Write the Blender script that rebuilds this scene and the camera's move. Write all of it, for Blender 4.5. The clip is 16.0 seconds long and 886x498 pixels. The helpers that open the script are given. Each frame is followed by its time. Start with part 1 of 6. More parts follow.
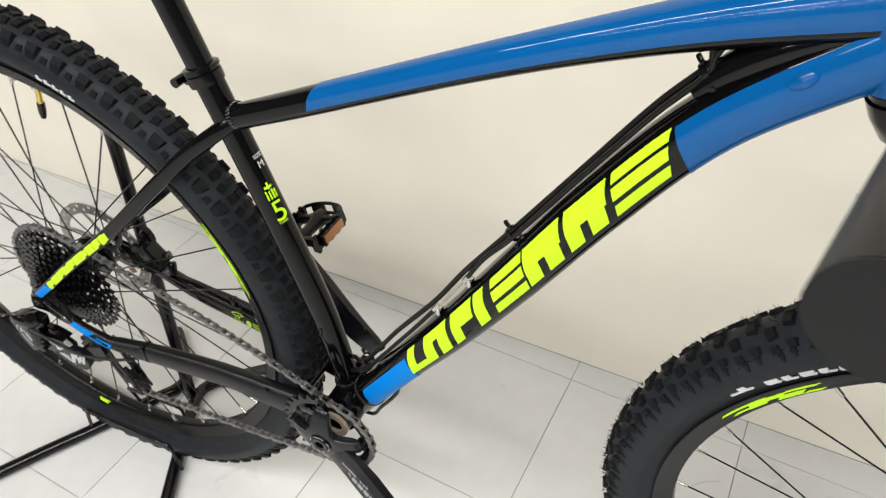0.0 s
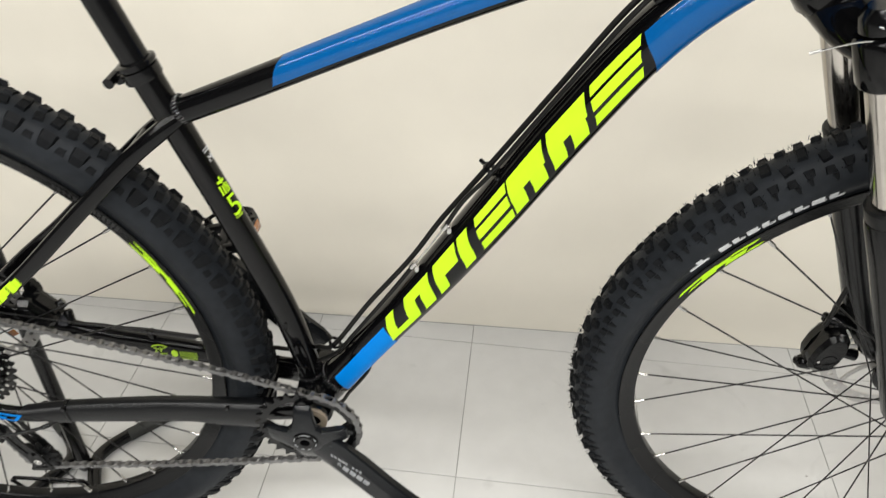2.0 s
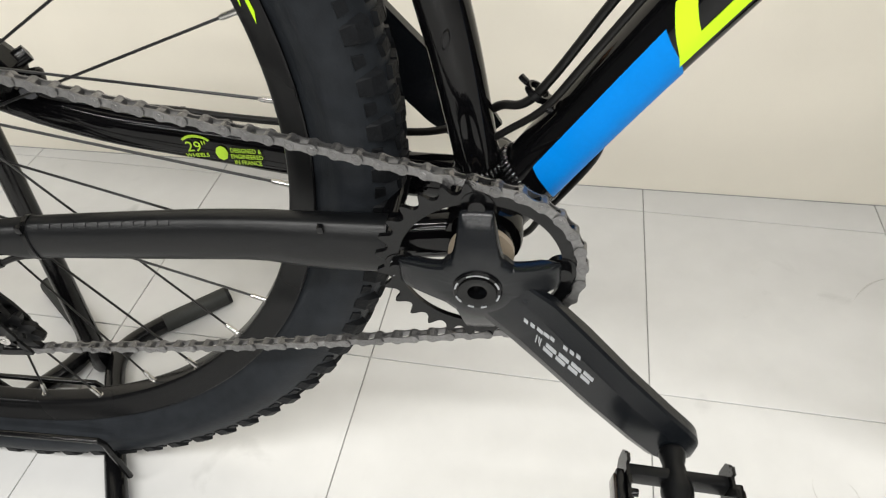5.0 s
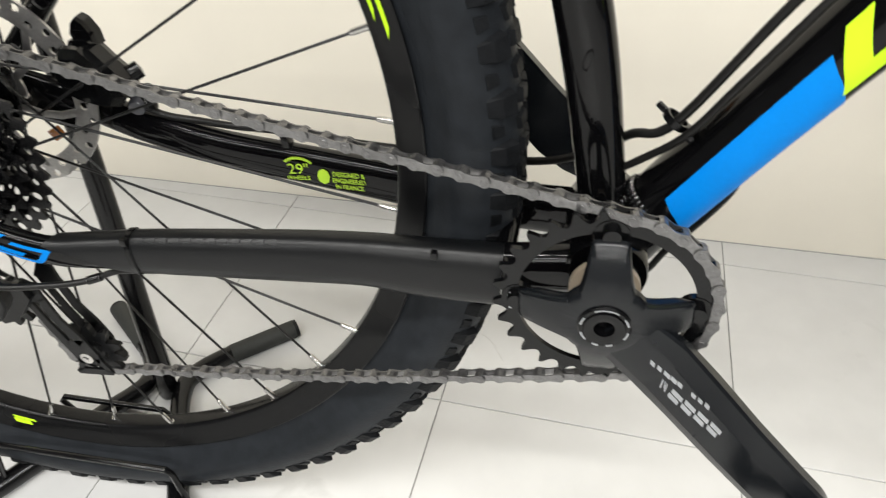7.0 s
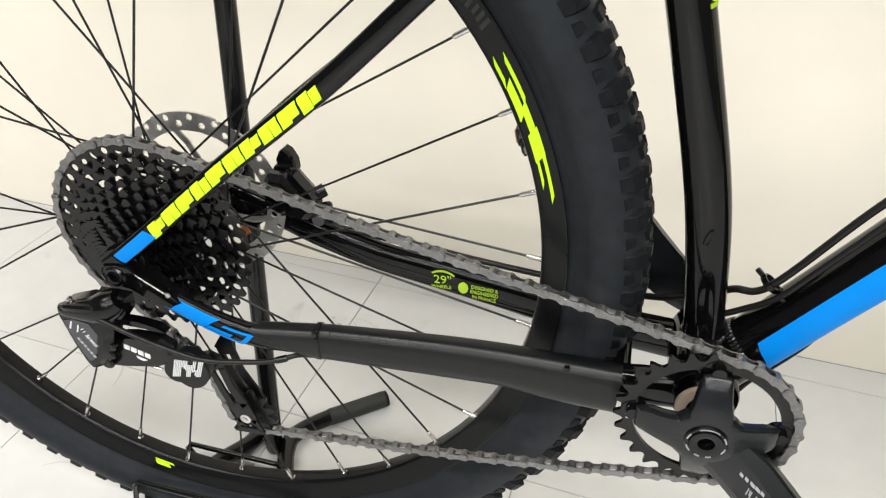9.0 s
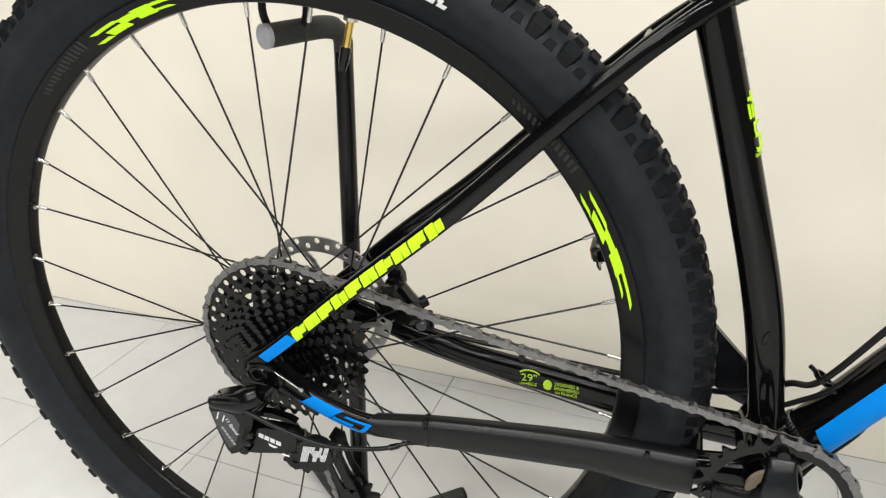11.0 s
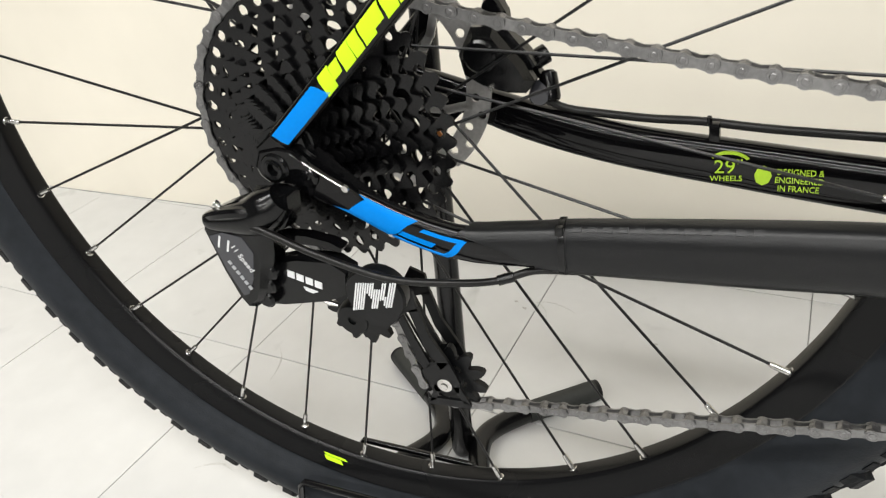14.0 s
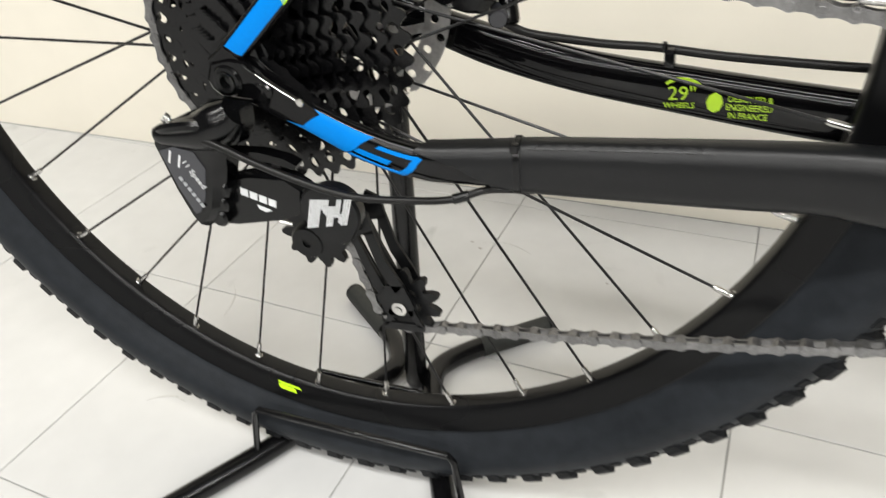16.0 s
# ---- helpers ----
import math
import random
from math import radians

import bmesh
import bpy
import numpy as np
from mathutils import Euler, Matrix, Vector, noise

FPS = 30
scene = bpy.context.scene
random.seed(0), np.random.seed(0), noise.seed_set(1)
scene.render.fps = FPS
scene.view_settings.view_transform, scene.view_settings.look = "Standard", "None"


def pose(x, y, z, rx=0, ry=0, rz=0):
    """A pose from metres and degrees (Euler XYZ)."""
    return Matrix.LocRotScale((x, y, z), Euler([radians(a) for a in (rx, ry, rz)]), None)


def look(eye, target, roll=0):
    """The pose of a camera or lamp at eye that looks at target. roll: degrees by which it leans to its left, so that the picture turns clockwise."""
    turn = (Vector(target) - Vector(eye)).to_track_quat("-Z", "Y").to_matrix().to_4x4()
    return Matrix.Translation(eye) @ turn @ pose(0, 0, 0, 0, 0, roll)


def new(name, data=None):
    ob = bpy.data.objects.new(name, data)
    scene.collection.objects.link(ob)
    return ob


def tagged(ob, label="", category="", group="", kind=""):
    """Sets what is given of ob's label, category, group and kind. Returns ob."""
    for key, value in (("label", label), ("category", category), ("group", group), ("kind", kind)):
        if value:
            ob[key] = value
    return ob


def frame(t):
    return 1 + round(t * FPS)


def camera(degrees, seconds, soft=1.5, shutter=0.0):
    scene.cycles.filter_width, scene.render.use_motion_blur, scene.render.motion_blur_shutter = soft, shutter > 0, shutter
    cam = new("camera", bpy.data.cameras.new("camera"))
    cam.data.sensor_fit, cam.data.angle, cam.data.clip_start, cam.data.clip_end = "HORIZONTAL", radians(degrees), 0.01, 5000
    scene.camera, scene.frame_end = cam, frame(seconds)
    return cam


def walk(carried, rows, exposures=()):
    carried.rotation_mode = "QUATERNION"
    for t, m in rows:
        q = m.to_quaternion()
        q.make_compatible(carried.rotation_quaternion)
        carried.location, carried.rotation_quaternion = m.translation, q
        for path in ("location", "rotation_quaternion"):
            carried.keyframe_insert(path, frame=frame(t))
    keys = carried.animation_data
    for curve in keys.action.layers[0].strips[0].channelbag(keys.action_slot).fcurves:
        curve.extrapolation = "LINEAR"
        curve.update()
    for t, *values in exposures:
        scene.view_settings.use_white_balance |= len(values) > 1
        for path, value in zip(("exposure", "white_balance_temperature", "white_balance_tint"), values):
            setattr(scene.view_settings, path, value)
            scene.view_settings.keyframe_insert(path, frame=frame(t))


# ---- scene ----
cam = camera(63.8, 16.0, soft=1.2, shutter=0.35)
PATH = [
    (0, (0.748, -0.434, 1.027), (0.116, 0.934, -0.287), -0.7),
    (0.5, (0.689, -0.419, 1.015), (0.247, 1.038, -0.282), 0.2),
    (1, (0.644, -0.4, 1.01), (0.547, 1.13, -0.274), 1.1),
    (1.5, (0.61, -0.442, 0.998), (0.568, 1.093, -0.284), 1.4),
    (2, (0.591, -0.535, 0.995), (0.534, 1.011, -0.273), 1.1),
    (2.5, (0.553, -0.577, 0.983), (0.448, 0.858, -0.407), 0.5),
    (3, (0.488, -0.578, 0.954), (0.42, 0.838, -0.456), -0.5),
    (3.5, (0.461, -0.536, 0.892), (0.42, 0.861, -0.539), 0.3),
    (4, (0.457, -0.418, 0.767), (0.35, 0.918, -0.717), -0.4),
    (4.2, (0.454, -0.375, 0.721), (0.315, 0.983, -0.741), -1.0),
    (6.3, (0.43, -0.329, 0.589), (0.162, 1.148, -0.733), -4.1),
    (6.5, (0.424, -0.33, 0.588), (0.133, 1.155, -0.719), -4.3),
    (7, (0.399, -0.339, 0.6), (0.094, 1.178, -0.667), -1.9),
    (7.5, (0.358, -0.36, 0.635), (-0.021, 1.149, -0.622), -1.2),
    (8, (0.333, -0.38, 0.67), (-0.034, 1.164, -0.548), 1.0),
    (8.2, (0.334, -0.386, 0.68), (-0.033, 1.17, -0.522), 1.4),
    (10.3, (0.324, -0.477, 0.718), (-0.133, 1.204, -0.265), 0.7),
    (10.5, (0.319, -0.487, 0.729), (-0.157, 1.207, -0.221), 0.5),
    (11, (0.312, -0.512, 0.747), (-0.227, 1.205, -0.126), -0.7),
    (11.5, (0.3, -0.522, 0.737), (-0.25, 1.185, -0.149), -1.0),
    (12, (0.279, -0.502, 0.706), (-0.298, 1.172, -0.224), -1.9),
    (12.5, (0.259, -0.46, 0.651), (-0.333, 1.203, -0.29), -2.6),
    (13, (0.246, -0.41, 0.588), (-0.424, 1.169, -0.44), -4.3),
    (13.5, (0.235, -0.376, 0.547), (-0.491, 1.172, -0.492), -5.8),
    (14, (0.23, -0.348, 0.518), (-0.528, 1.201, -0.495), -7.6),
    (14.5, (0.214, -0.337, 0.493), (-0.535, 1.216, -0.521), -7.8),
    (15, (0.203, -0.335, 0.488), (-0.534, 1.224, -0.525), -7.4),
    (15.5, (0.202, -0.339, 0.49), (-0.5, 1.229, -0.535), -6.6),
    (16, (0.234, -0.359, 0.502), (-0.398, 1.166, -0.627), -4.8),
]
walk(cam, [(t, look(eye, target, roll)) for t, eye, target, roll in PATH], [(0, -0.01), (0.5, -0.07), (1, -0.16), (1.6, -0.1), (2.5, -0.09), (3.5, -0.1), (4, -0.02), (6.5, 0.15), (7, 0.2), (8, 0.28), (10.5, 0.04), (11, -0.02), (12, -0.02), (13, 0.04), (14.5, 0.18), (15.5, 0.18), (16, 0.17)])

# ---- light ----
world = bpy.data.worlds.new("room_air")
world.use_nodes = True
world.node_tree.nodes["Background"].inputs[0].default_value = (0.9, 0.95, 1.0, 1)
world.node_tree.nodes["Background"].inputs[1].default_value = 0.05
scene.world = world
scene.view_settings.exposure = 0.0


def ceiling_lamp(x, y, sx, sy, watts):
    data = bpy.data.lights.new("ceiling_lamp", "AREA")
    data.shape, data.size, data.size_y, data.energy = "RECTANGLE", sx, sy, watts
    data.color = (1.0, 0.985, 0.95)
    ob = new("ceiling_lamp", data)
    ob.matrix_world = pose(x, y, 2.66)
    return ob


LAMPS = [(0.5, -1.35, 4.6, 0.20, 119.0), (0.5, -3.4, 4.6, 0.20, 119.0), (0.5, -5.8, 4.6, 0.20, 119.0), (0.5, -8.0, 4.6, 0.20, 119.0)]
for lamp in LAMPS:
    ceiling_lamp(*lamp)


# ---- materials ----
def material(name, colour, rough=0.5, metal=0.0, coat=0.0, vary=0.15, grain=60.0, bump=0.0, bump_scale=400.0, spec=0.5, rough_vary=0.1, each=0.0):
    m = bpy.data.materials.new(name)
    m.use_nodes = True
    nt = m.node_tree
    n, link = nt.nodes, nt.links.new
    b = n["Principled BSDF"]
    b.inputs["Metallic"].default_value = metal
    b.inputs["Coat Weight"].default_value = coat
    b.inputs["Coat Roughness"].default_value = 0.035
    b.inputs["Specular IOR Level"].default_value = spec
    pos = n.new("ShaderNodeNewGeometry")
    big, small = n.new("ShaderNodeTexNoise"), n.new("ShaderNodeTexNoise")
    big.inputs["Scale"].default_value, small.inputs["Scale"].default_value = grain * 0.12, grain
    big.inputs["Detail"].default_value, small.inputs["Detail"].default_value = 3, 5
    link(pos.outputs["Position"], big.inputs["Vector"]), link(pos.outputs["Position"], small.inputs["Vector"])
    mix = n.new("ShaderNodeMath")
    mix.operation = "ADD"
    link(big.outputs[0], mix.inputs[0]), link(small.outputs[0], mix.inputs[1])
    ramp = n.new("ShaderNodeMapRange")
    ramp.inputs[1].default_value, ramp.inputs[2].default_value = 0.6, 1.4
    ramp.inputs[3].default_value, ramp.inputs[4].default_value = 1 - vary, 1 + vary
    link(mix.outputs[0], ramp.inputs[0])
    tone = n.new("ShaderNodeVectorMath")
    tone.operation = "SCALE"
    tone.inputs[0].default_value = colour
    value = ramp.outputs[0]
    if each:
        info, span, times = n.new("ShaderNodeObjectInfo"), n.new("ShaderNodeMapRange"), n.new("ShaderNodeMath")
        span.inputs[3].default_value, span.inputs[4].default_value = 1 - each, 1 + each
        times.operation = "MULTIPLY"
        link(info.outputs["Random"], span.inputs[0])
        link(span.outputs[0], times.inputs[0]), link(value, times.inputs[1])
        value = times.outputs[0]
    link(value, tone.inputs["Scale"])
    link(tone.outputs[0], b.inputs["Base Color"])
    rr = n.new("ShaderNodeMapRange")
    rr.inputs[1].default_value, rr.inputs[2].default_value = 0.3, 0.7
    rr.inputs[3].default_value, rr.inputs[4].default_value = max(0.02, rough * (1 - rough_vary)), min(1, rough * (1 + rough_vary))
    link(big.outputs[0], rr.inputs[0]), link(rr.outputs[0], b.inputs["Roughness"])
    if bump:
        tex, bm = n.new("ShaderNodeTexNoise"), n.new("ShaderNodeBump")
        tex.inputs["Scale"].default_value, tex.inputs["Detail"].default_value = bump_scale, 4
        bm.inputs["Strength"].default_value, bm.inputs["Distance"].default_value = bump, 0.001
        link(pos.outputs["Position"], tex.inputs["Vector"])
        link(tex.outputs[0], bm.inputs["Height"]), link(bm.outputs[0], b.inputs["Normal"])
    return m


GLOSS_BLACK = material("gloss_black_paint", (0.0020, 0.0020, 0.0023), 0.14, coat=0.42, spec=0.05, vary=0.2, bump=0.005, bump_scale=60)
SATIN_BLACK = material("satin_black", (0.0022, 0.0023, 0.0026), 0.20, spec=0.30, vary=0.25, grain=200, bump=0.04)
MATT_BLACK = material("matt_black", (0.0034, 0.0036, 0.0041), 0.40, spec=0.26, vary=0.25, grain=200, bump=0.08)
BLUE = material("blue_paint", (0.0004, 0.082, 0.275), 0.4, coat=0.55, spec=0.02, vary=0.06, grain=500)
SKY_BLUE = material("bright_blue_decal", (0.0003, 0.190, 0.62), 0.4, spec=0.08, vary=0.05, grain=500)
YELLOW = material("acid_yellow_print", (0.52, 0.88, 0.022), 0.4, spec=0.1, vary=0.05)
GREEN_PRINT = material("green_yellow_print", (0.34, 0.54, 0.016), 0.4, vary=0.12, grain=900)
WHITE_PRINT = material("white_print", (0.62, 0.63, 0.64), 0.45, vary=0.1)
GREY_PRINT = material("grey_print", (0.30, 0.31, 0.32), 0.45, vary=0.15)
DIM_PRINT = material("dim_print", (0.010, 0.0105, 0.011), 0.5, vary=0.2)
RUBBER = material("tyre_rubber", (0.0152, 0.0174, 0.0205), 0.43, vary=0.35, grain=90, bump=0.2, bump_scale=700, spec=0.10)
TREAD = material("tread_rubber", (0.0064, 0.0070, 0.0080), 0.50, vary=0.4, grain=150, bump=0.6, bump_scale=300, spec=0.08)
GUARD = material("chainstay_guard_rubber", (0.0030, 0.0034, 0.0040), 0.34, spec=0.30, vary=0.15, grain=200, bump=0.12, bump_scale=900)
RIM = material("black_anodised_rim", (0.0026, 0.0027, 0.0031), 0.27, spec=0.22, vary=0.2, bump=0.03)
SPOKE = material("black_spoke", (0.0045, 0.0045, 0.0048), 0.35, spec=0.35, vary=0.1)
NICKEL = material("nickel", (0.58, 0.57, 0.55), 0.25, metal=1.0, vary=0.15)
CHAIN = material("grey_chain_steel", (0.205, 0.203, 0.203), 0.36, metal=0.9, vary=0.3, grain=400, each=0.12, rough_vary=0.3)
COG = material("black_cog_steel", (0.0024, 0.0024, 0.0027), 0.24, coat=0.0, spec=0.32, vary=0.3, grain=300)
ROTOR = material("brushed_rotor_steel", (0.52, 0.51, 0.50), 0.46, metal=1.0, vary=0.2, grain=500)
CRANK = material("satin_crank_alloy", (0.0046, 0.0056, 0.0070), 0.25, spec=0.36, vary=0.15, grain=300, bump=0.05, bump_scale=1500)
STAND = material("black_powder_coat", (0.0035, 0.0035, 0.0039), 0.20, spec=0.34, vary=0.25, grain=250, bump=0.08, bump_scale=900)
FOAM = material("foam_grip", (0.022, 0.024, 0.022), 0.65, vary=0.2, grain=300, bump=0.2, bump_scale=1200)
STANCHION = material("fork_stanchion_chrome", (0.50, 0.47, 0.43), 0.14, metal=1.0, vary=0.05)
ORANGE = material("orange_reflector", (0.34, 0.11, 0.018), 0.2, coat=0.7, vary=0.15, grain=400, bump=0.2, bump_scale=1500)
# shaded copy of ORANGE: the darkness of a turned-away face is in the colour
SHADED_ORANGE = material("amber_reflector", (0.016, 0.007, 0.003), 0.2, coat=0.6, vary=0.15, grain=400, bump=0.2, bump_scale=1500)
BEIGE = material("bearing_seal", (0.33, 0.27, 0.20), 0.5)
BRASS = material("valve_brass", (0.70, 0.50, 0.13), 0.28, metal=1.0)
CABLE = material("cable_housing", (0.0050, 0.0048, 0.0046), 0.34, spec=0.28, vary=0.2)
BADGE = material("glossy_grey_badge", (0.035, 0.036, 0.042), 0.22, vary=0.1)
GRIP_END = material("grip_end_plug", (0.46, 0.46, 0.49), 0.6)


def wall_paint():
    m = material("cream_wall_paint", (0.80, 0.755, 0.655), 0.38, vary=0.045, grain=9.0, bump=0.10, bump_scale=160.0)
    return m


def tile_glaze():
    m = material("grey_white_tile", (0.612, 0.612, 0.604), 0.20, vary=0.05, grain=26.0, bump=0.03, bump_scale=60.0, each=0.02, rough_vary=0.35)
    nt = m.node_tree
    n, link = nt.nodes, nt.links.new
    b = n["Principled BSDF"]
    src = b.inputs["Base Color"].links[0].from_socket
    pos = n["Geometry"]
    # scuffs: thin dull smears where the noise folds
    tex = n.new("ShaderNodeTexNoise")
    tex.inputs["Scale"].default_value, tex.inputs["Detail"].default_value, tex.inputs["Distortion"].default_value = 9.0, 8.0, 1.2
    link(pos.outputs["Position"], tex.inputs["Vector"])
    ramp = n.new("ShaderNodeMapRange")
    ramp.inputs[1].default_value, ramp.inputs[2].default_value = 0.66, 0.80
    ramp.inputs[3].default_value, ramp.inputs[4].default_value = 0.0, 0.35
    link(tex.outputs[0], ramp.inputs[0])
    mix = n.new("ShaderNodeMix")
    mix.data_type = "RGBA"
    mix.inputs[7].default_value = (0.28, 0.28, 0.275, 1)
    link(ramp.outputs[0], mix.inputs[0]), link(src, mix.inputs[6]), link(mix.outputs[2], b.inputs["Base Color"])
    return m


WALL, TILE = wall_paint(), tile_glaze()
GROUT = material("dark_grout", (0.31, 0.31, 0.30), 0.8, vary=0.3, grain=120)
# greys of the unseen walls and ceiling, chosen dark to dim reflections
DULL = material("dull_grey_paint", (0.085, 0.085, 0.083), 0.6, vary=0.05, grain=6)
CEILING = material("grey_ceiling", (0.11, 0.11, 0.11), 0.7, vary=0.03, grain=8)


# ---- geometry helpers ----
class Geo:
    """Gathers vertices and faces of one mesh."""

    def __init__(self):
        self.v, self.f = [], []

    def add(self, v, f, m=None):
        k = len(self.v)
        self.v += [tuple(m @ Vector(p)) for p in v] if m is not None else [tuple(p) for p in v]
        self.f += [tuple(i + k for i in face) for face in f]
        return self

    def box(self, size, m=None, bevel=0.0015):
        bm = bmesh.new()
        bmesh.ops.create_cube(bm, size=1)
        bmesh.ops.scale(bm, vec=size, verts=bm.verts)
        if bevel:
            bmesh.ops.bevel(bm, geom=bm.edges[:], offset=min(bevel, min(size) * 0.45), segments=2, affect="EDGES", profile=0.6)
        bm.verts.index_update()
        v, f = [p.co.copy() for p in bm.verts], [[p.index for p in face.verts] for face in bm.faces]
        bm.free()
        return self.add(v, f, m)

    def lathe(self, profile, m=None, n=32, closed=False):
        """Turns (radius, y) round the y axis."""
        v, f, k = [], [], len(profile)
        for i in range(n):
            a = 2 * math.pi * i / n
            v += [(r * math.cos(a), y, r * math.sin(a)) for r, y in profile]
        for i in range(n):
            for j in range(k if closed else k - 1):
                a, b = i * k + j, i * k + (j + 1) % k
                c, d = ((i + 1) % n) * k + (j + 1) % k, ((i + 1) % n) * k + j
                f.append((a, b, c, d))
        return self.add(v, f, m)

    def rod(self, points, radius, n=8, caps=True):
        """A round rod along points; radius may be a list."""
        pts = [Vector(p) for p in points]
        rad = radius if isinstance(radius, (list, tuple)) else [radius] * len(pts)
        v, f, side = [], [], None
        for i, p in enumerate(pts):
            t = (pts[min(i + 1, len(pts) - 1)] - pts[max(i - 1, 0)]).normalized()
            if side is None:
                side = t.cross(Vector((0.3, 0.2, 1)) if abs(t.z) < 0.9 else Vector((1, 0.1, 0.2))).normalized()
            side = (side - t * side.dot(t)).normalized()
            up = t.cross(side)
            v += [p + rad[i] * (math.cos(2 * math.pi * k / n) * side + math.sin(2 * math.pi * k / n) * up) for k in range(n)]
        for i in range(len(pts) - 1):
            f += [(i * n + k, i * n + (k + 1) % n, (i + 1) * n + (k + 1) % n, (i + 1) * n + k) for k in range(n)]
        if caps:
            f += [tuple(range(n))[::-1], tuple(range((len(pts) - 1) * n, len(pts) * n))]
        return self.add(v, f)

    def plate(self, outline, y0, y1, m=None):
        """A flat plate: an outline in (x, z), from y0 to y1."""
        k = len(outline)
        v = [(x, y0, z) for x, z in outline] + [(x, y1, z) for x, z in outline]
        f = [tuple(range(k)), tuple(range(2 * k - 1, k - 1, -1))]
        f += [(i, i + k, (i + 1) % k + k, (i + 1) % k) for i in range(k)]
        return self.add(v, f, m)

    def disc(self, radii, n, y0, y1, keep=None, wave=None, m=None):
        """A flat ring round the y axis in cells of radii by n angles; keep(i, j) leaves windows, wave(a) adds to the outer radius."""
        k = len(radii)
        v = []
        for y in (y0, y1):
            for i in range(n):
                a = 2 * math.pi * i / n
                for j, r in enumerate(radii):
                    rr = r + (wave(i) if wave and j == k - 1 else 0)
                    v.append((rr * math.cos(a), y, rr * math.sin(a)))
        on = lambda i, j: 0 <= j < k - 1 and (keep is None or keep(i % n, j))
        at = lambda i, j, s: s * n * k + (i % n) * k + j
        f = []
        for i in range(n):
            for j in range(k - 1):
                if not on(i, j):
                    continue
                f.append((at(i, j, 0), at(i, j + 1, 0), at(i + 1, j + 1, 0), at(i + 1, j, 0)))
                f.append((at(i, j, 1), at(i + 1, j, 1), at(i + 1, j + 1, 1), at(i, j + 1, 1)))
                for test, a, b in (((i, j - 1), (i, j), (i + 1, j)), ((i, j + 1), (i + 1, j + 1), (i, j + 1)), ((i - 1, j), (i, j + 1), (i, j)), ((i + 1, j), (i + 1, j), (i + 1, j + 1))):
                    if not on(*test):
                        f.append((at(*a, 0), at(*b, 0), at(*b, 1), at(*a, 1)))
        return self.add(v, f, m)

    def drilled(self, radii, n, y0, y1, holes, wave=None):
        """A flat ring round the y axis with oval holes (angle, radius, half along, half out); cell corners near an edge are drawn onto it."""
        k = len(radii)
        a = np.repeat(2 * np.pi * np.arange(n) / n, k)
        r = np.tile(np.array(radii, float), n)
        if wave is not None:
            r[k - 1 :: k] += np.array([wave(i) for i in range(n)])
        x, z = r * np.cos(a), r * np.sin(a)
        near, which = np.full(n * k, 9.0), np.zeros(n * k, int)
        H = np.array([(h[1] * math.cos(radians(h[0])), h[1] * math.sin(radians(h[0])), h[2], h[3], radians(h[0])) for h in holes])
        for q, (hx, hz, ha, hr, t) in enumerate(H):
            out, along = (x - hx) * math.cos(t) + (z - hz) * math.sin(t), -(x - hx) * math.sin(t) + (z - hz) * math.cos(t)
            d = np.hypot(out / hr, along / ha)
            less = d < near
            near[less], which[less] = d[less], q
        inside = near.reshape(n, k)
        mid = (inside + np.roll(inside, -1, 0))[:, :-1] + (inside + np.roll(inside, -1, 0))[:, 1:]
        gone = mid / 4 < 0.98
        pull = (near > 0.45) & (near < 1.45) & (np.tile(np.arange(k), n) > 0) & (np.tile(np.arange(k), n) < k - 1)
        hx, hz = H[which, 0], H[which, 1]
        x = np.where(pull, hx + (x - hx) / near, x)
        z = np.where(pull, hz + (z - hz) / near, z)
        v = [(float(p), y, float(q)) for y in (y0, y1) for p, q in zip(x, z)]
        on = lambda i, j: 0 <= j < k - 1 and not gone[i % n, j]
        at = lambda i, j, s: s * n * k + (i % n) * k + j
        f = []
        for i in range(n):
            for j in range(k - 1):
                if gone[i, j]:
                    continue
                f.append((at(i, j, 0), at(i, j + 1, 0), at(i + 1, j + 1, 0), at(i + 1, j, 0)))
                f.append((at(i, j, 1), at(i + 1, j, 1), at(i + 1, j + 1, 1), at(i, j + 1, 1)))
                for test, p, q in (((i, j - 1), (i, j), (i + 1, j)), ((i, j + 1), (i + 1, j + 1), (i, j + 1)), ((i - 1, j), (i, j + 1), (i, j)), ((i + 1, j), (i + 1, j), (i + 1, j + 1))):
                    if not on(*test):
                        f.append((at(*p, 0), at(*q, 0), at(*q, 1), at(*p, 1)))
        return self.add(v, f)

    def mesh(self, name, mat, smooth=40):
        me = bpy.data.meshes.new(name)
        me.from_pydata([tuple(p) for p in self.v], [], self.f)
        bm = bmesh.new()
        bm.from_mesh(me)
        bmesh.ops.recalc_face_normals(bm, faces=bm.faces)
        bm.to_mesh(me)
        bm.free()
        me.materials.append(mat)
        if smooth:
            me.shade_smooth()
            me.set_sharp_from_angle(angle=radians(smooth))
        return me


def part(name, geo, mat, parent=None, label="", smooth=40, at=None):
    ob = new(name, geo.mesh(name, mat, smooth) if isinstance(geo, Geo) else geo)
    if parent is not None:
        ob.parent = parent
    if at is not None:
        ob.matrix_local = at
    return tagged(ob, label)


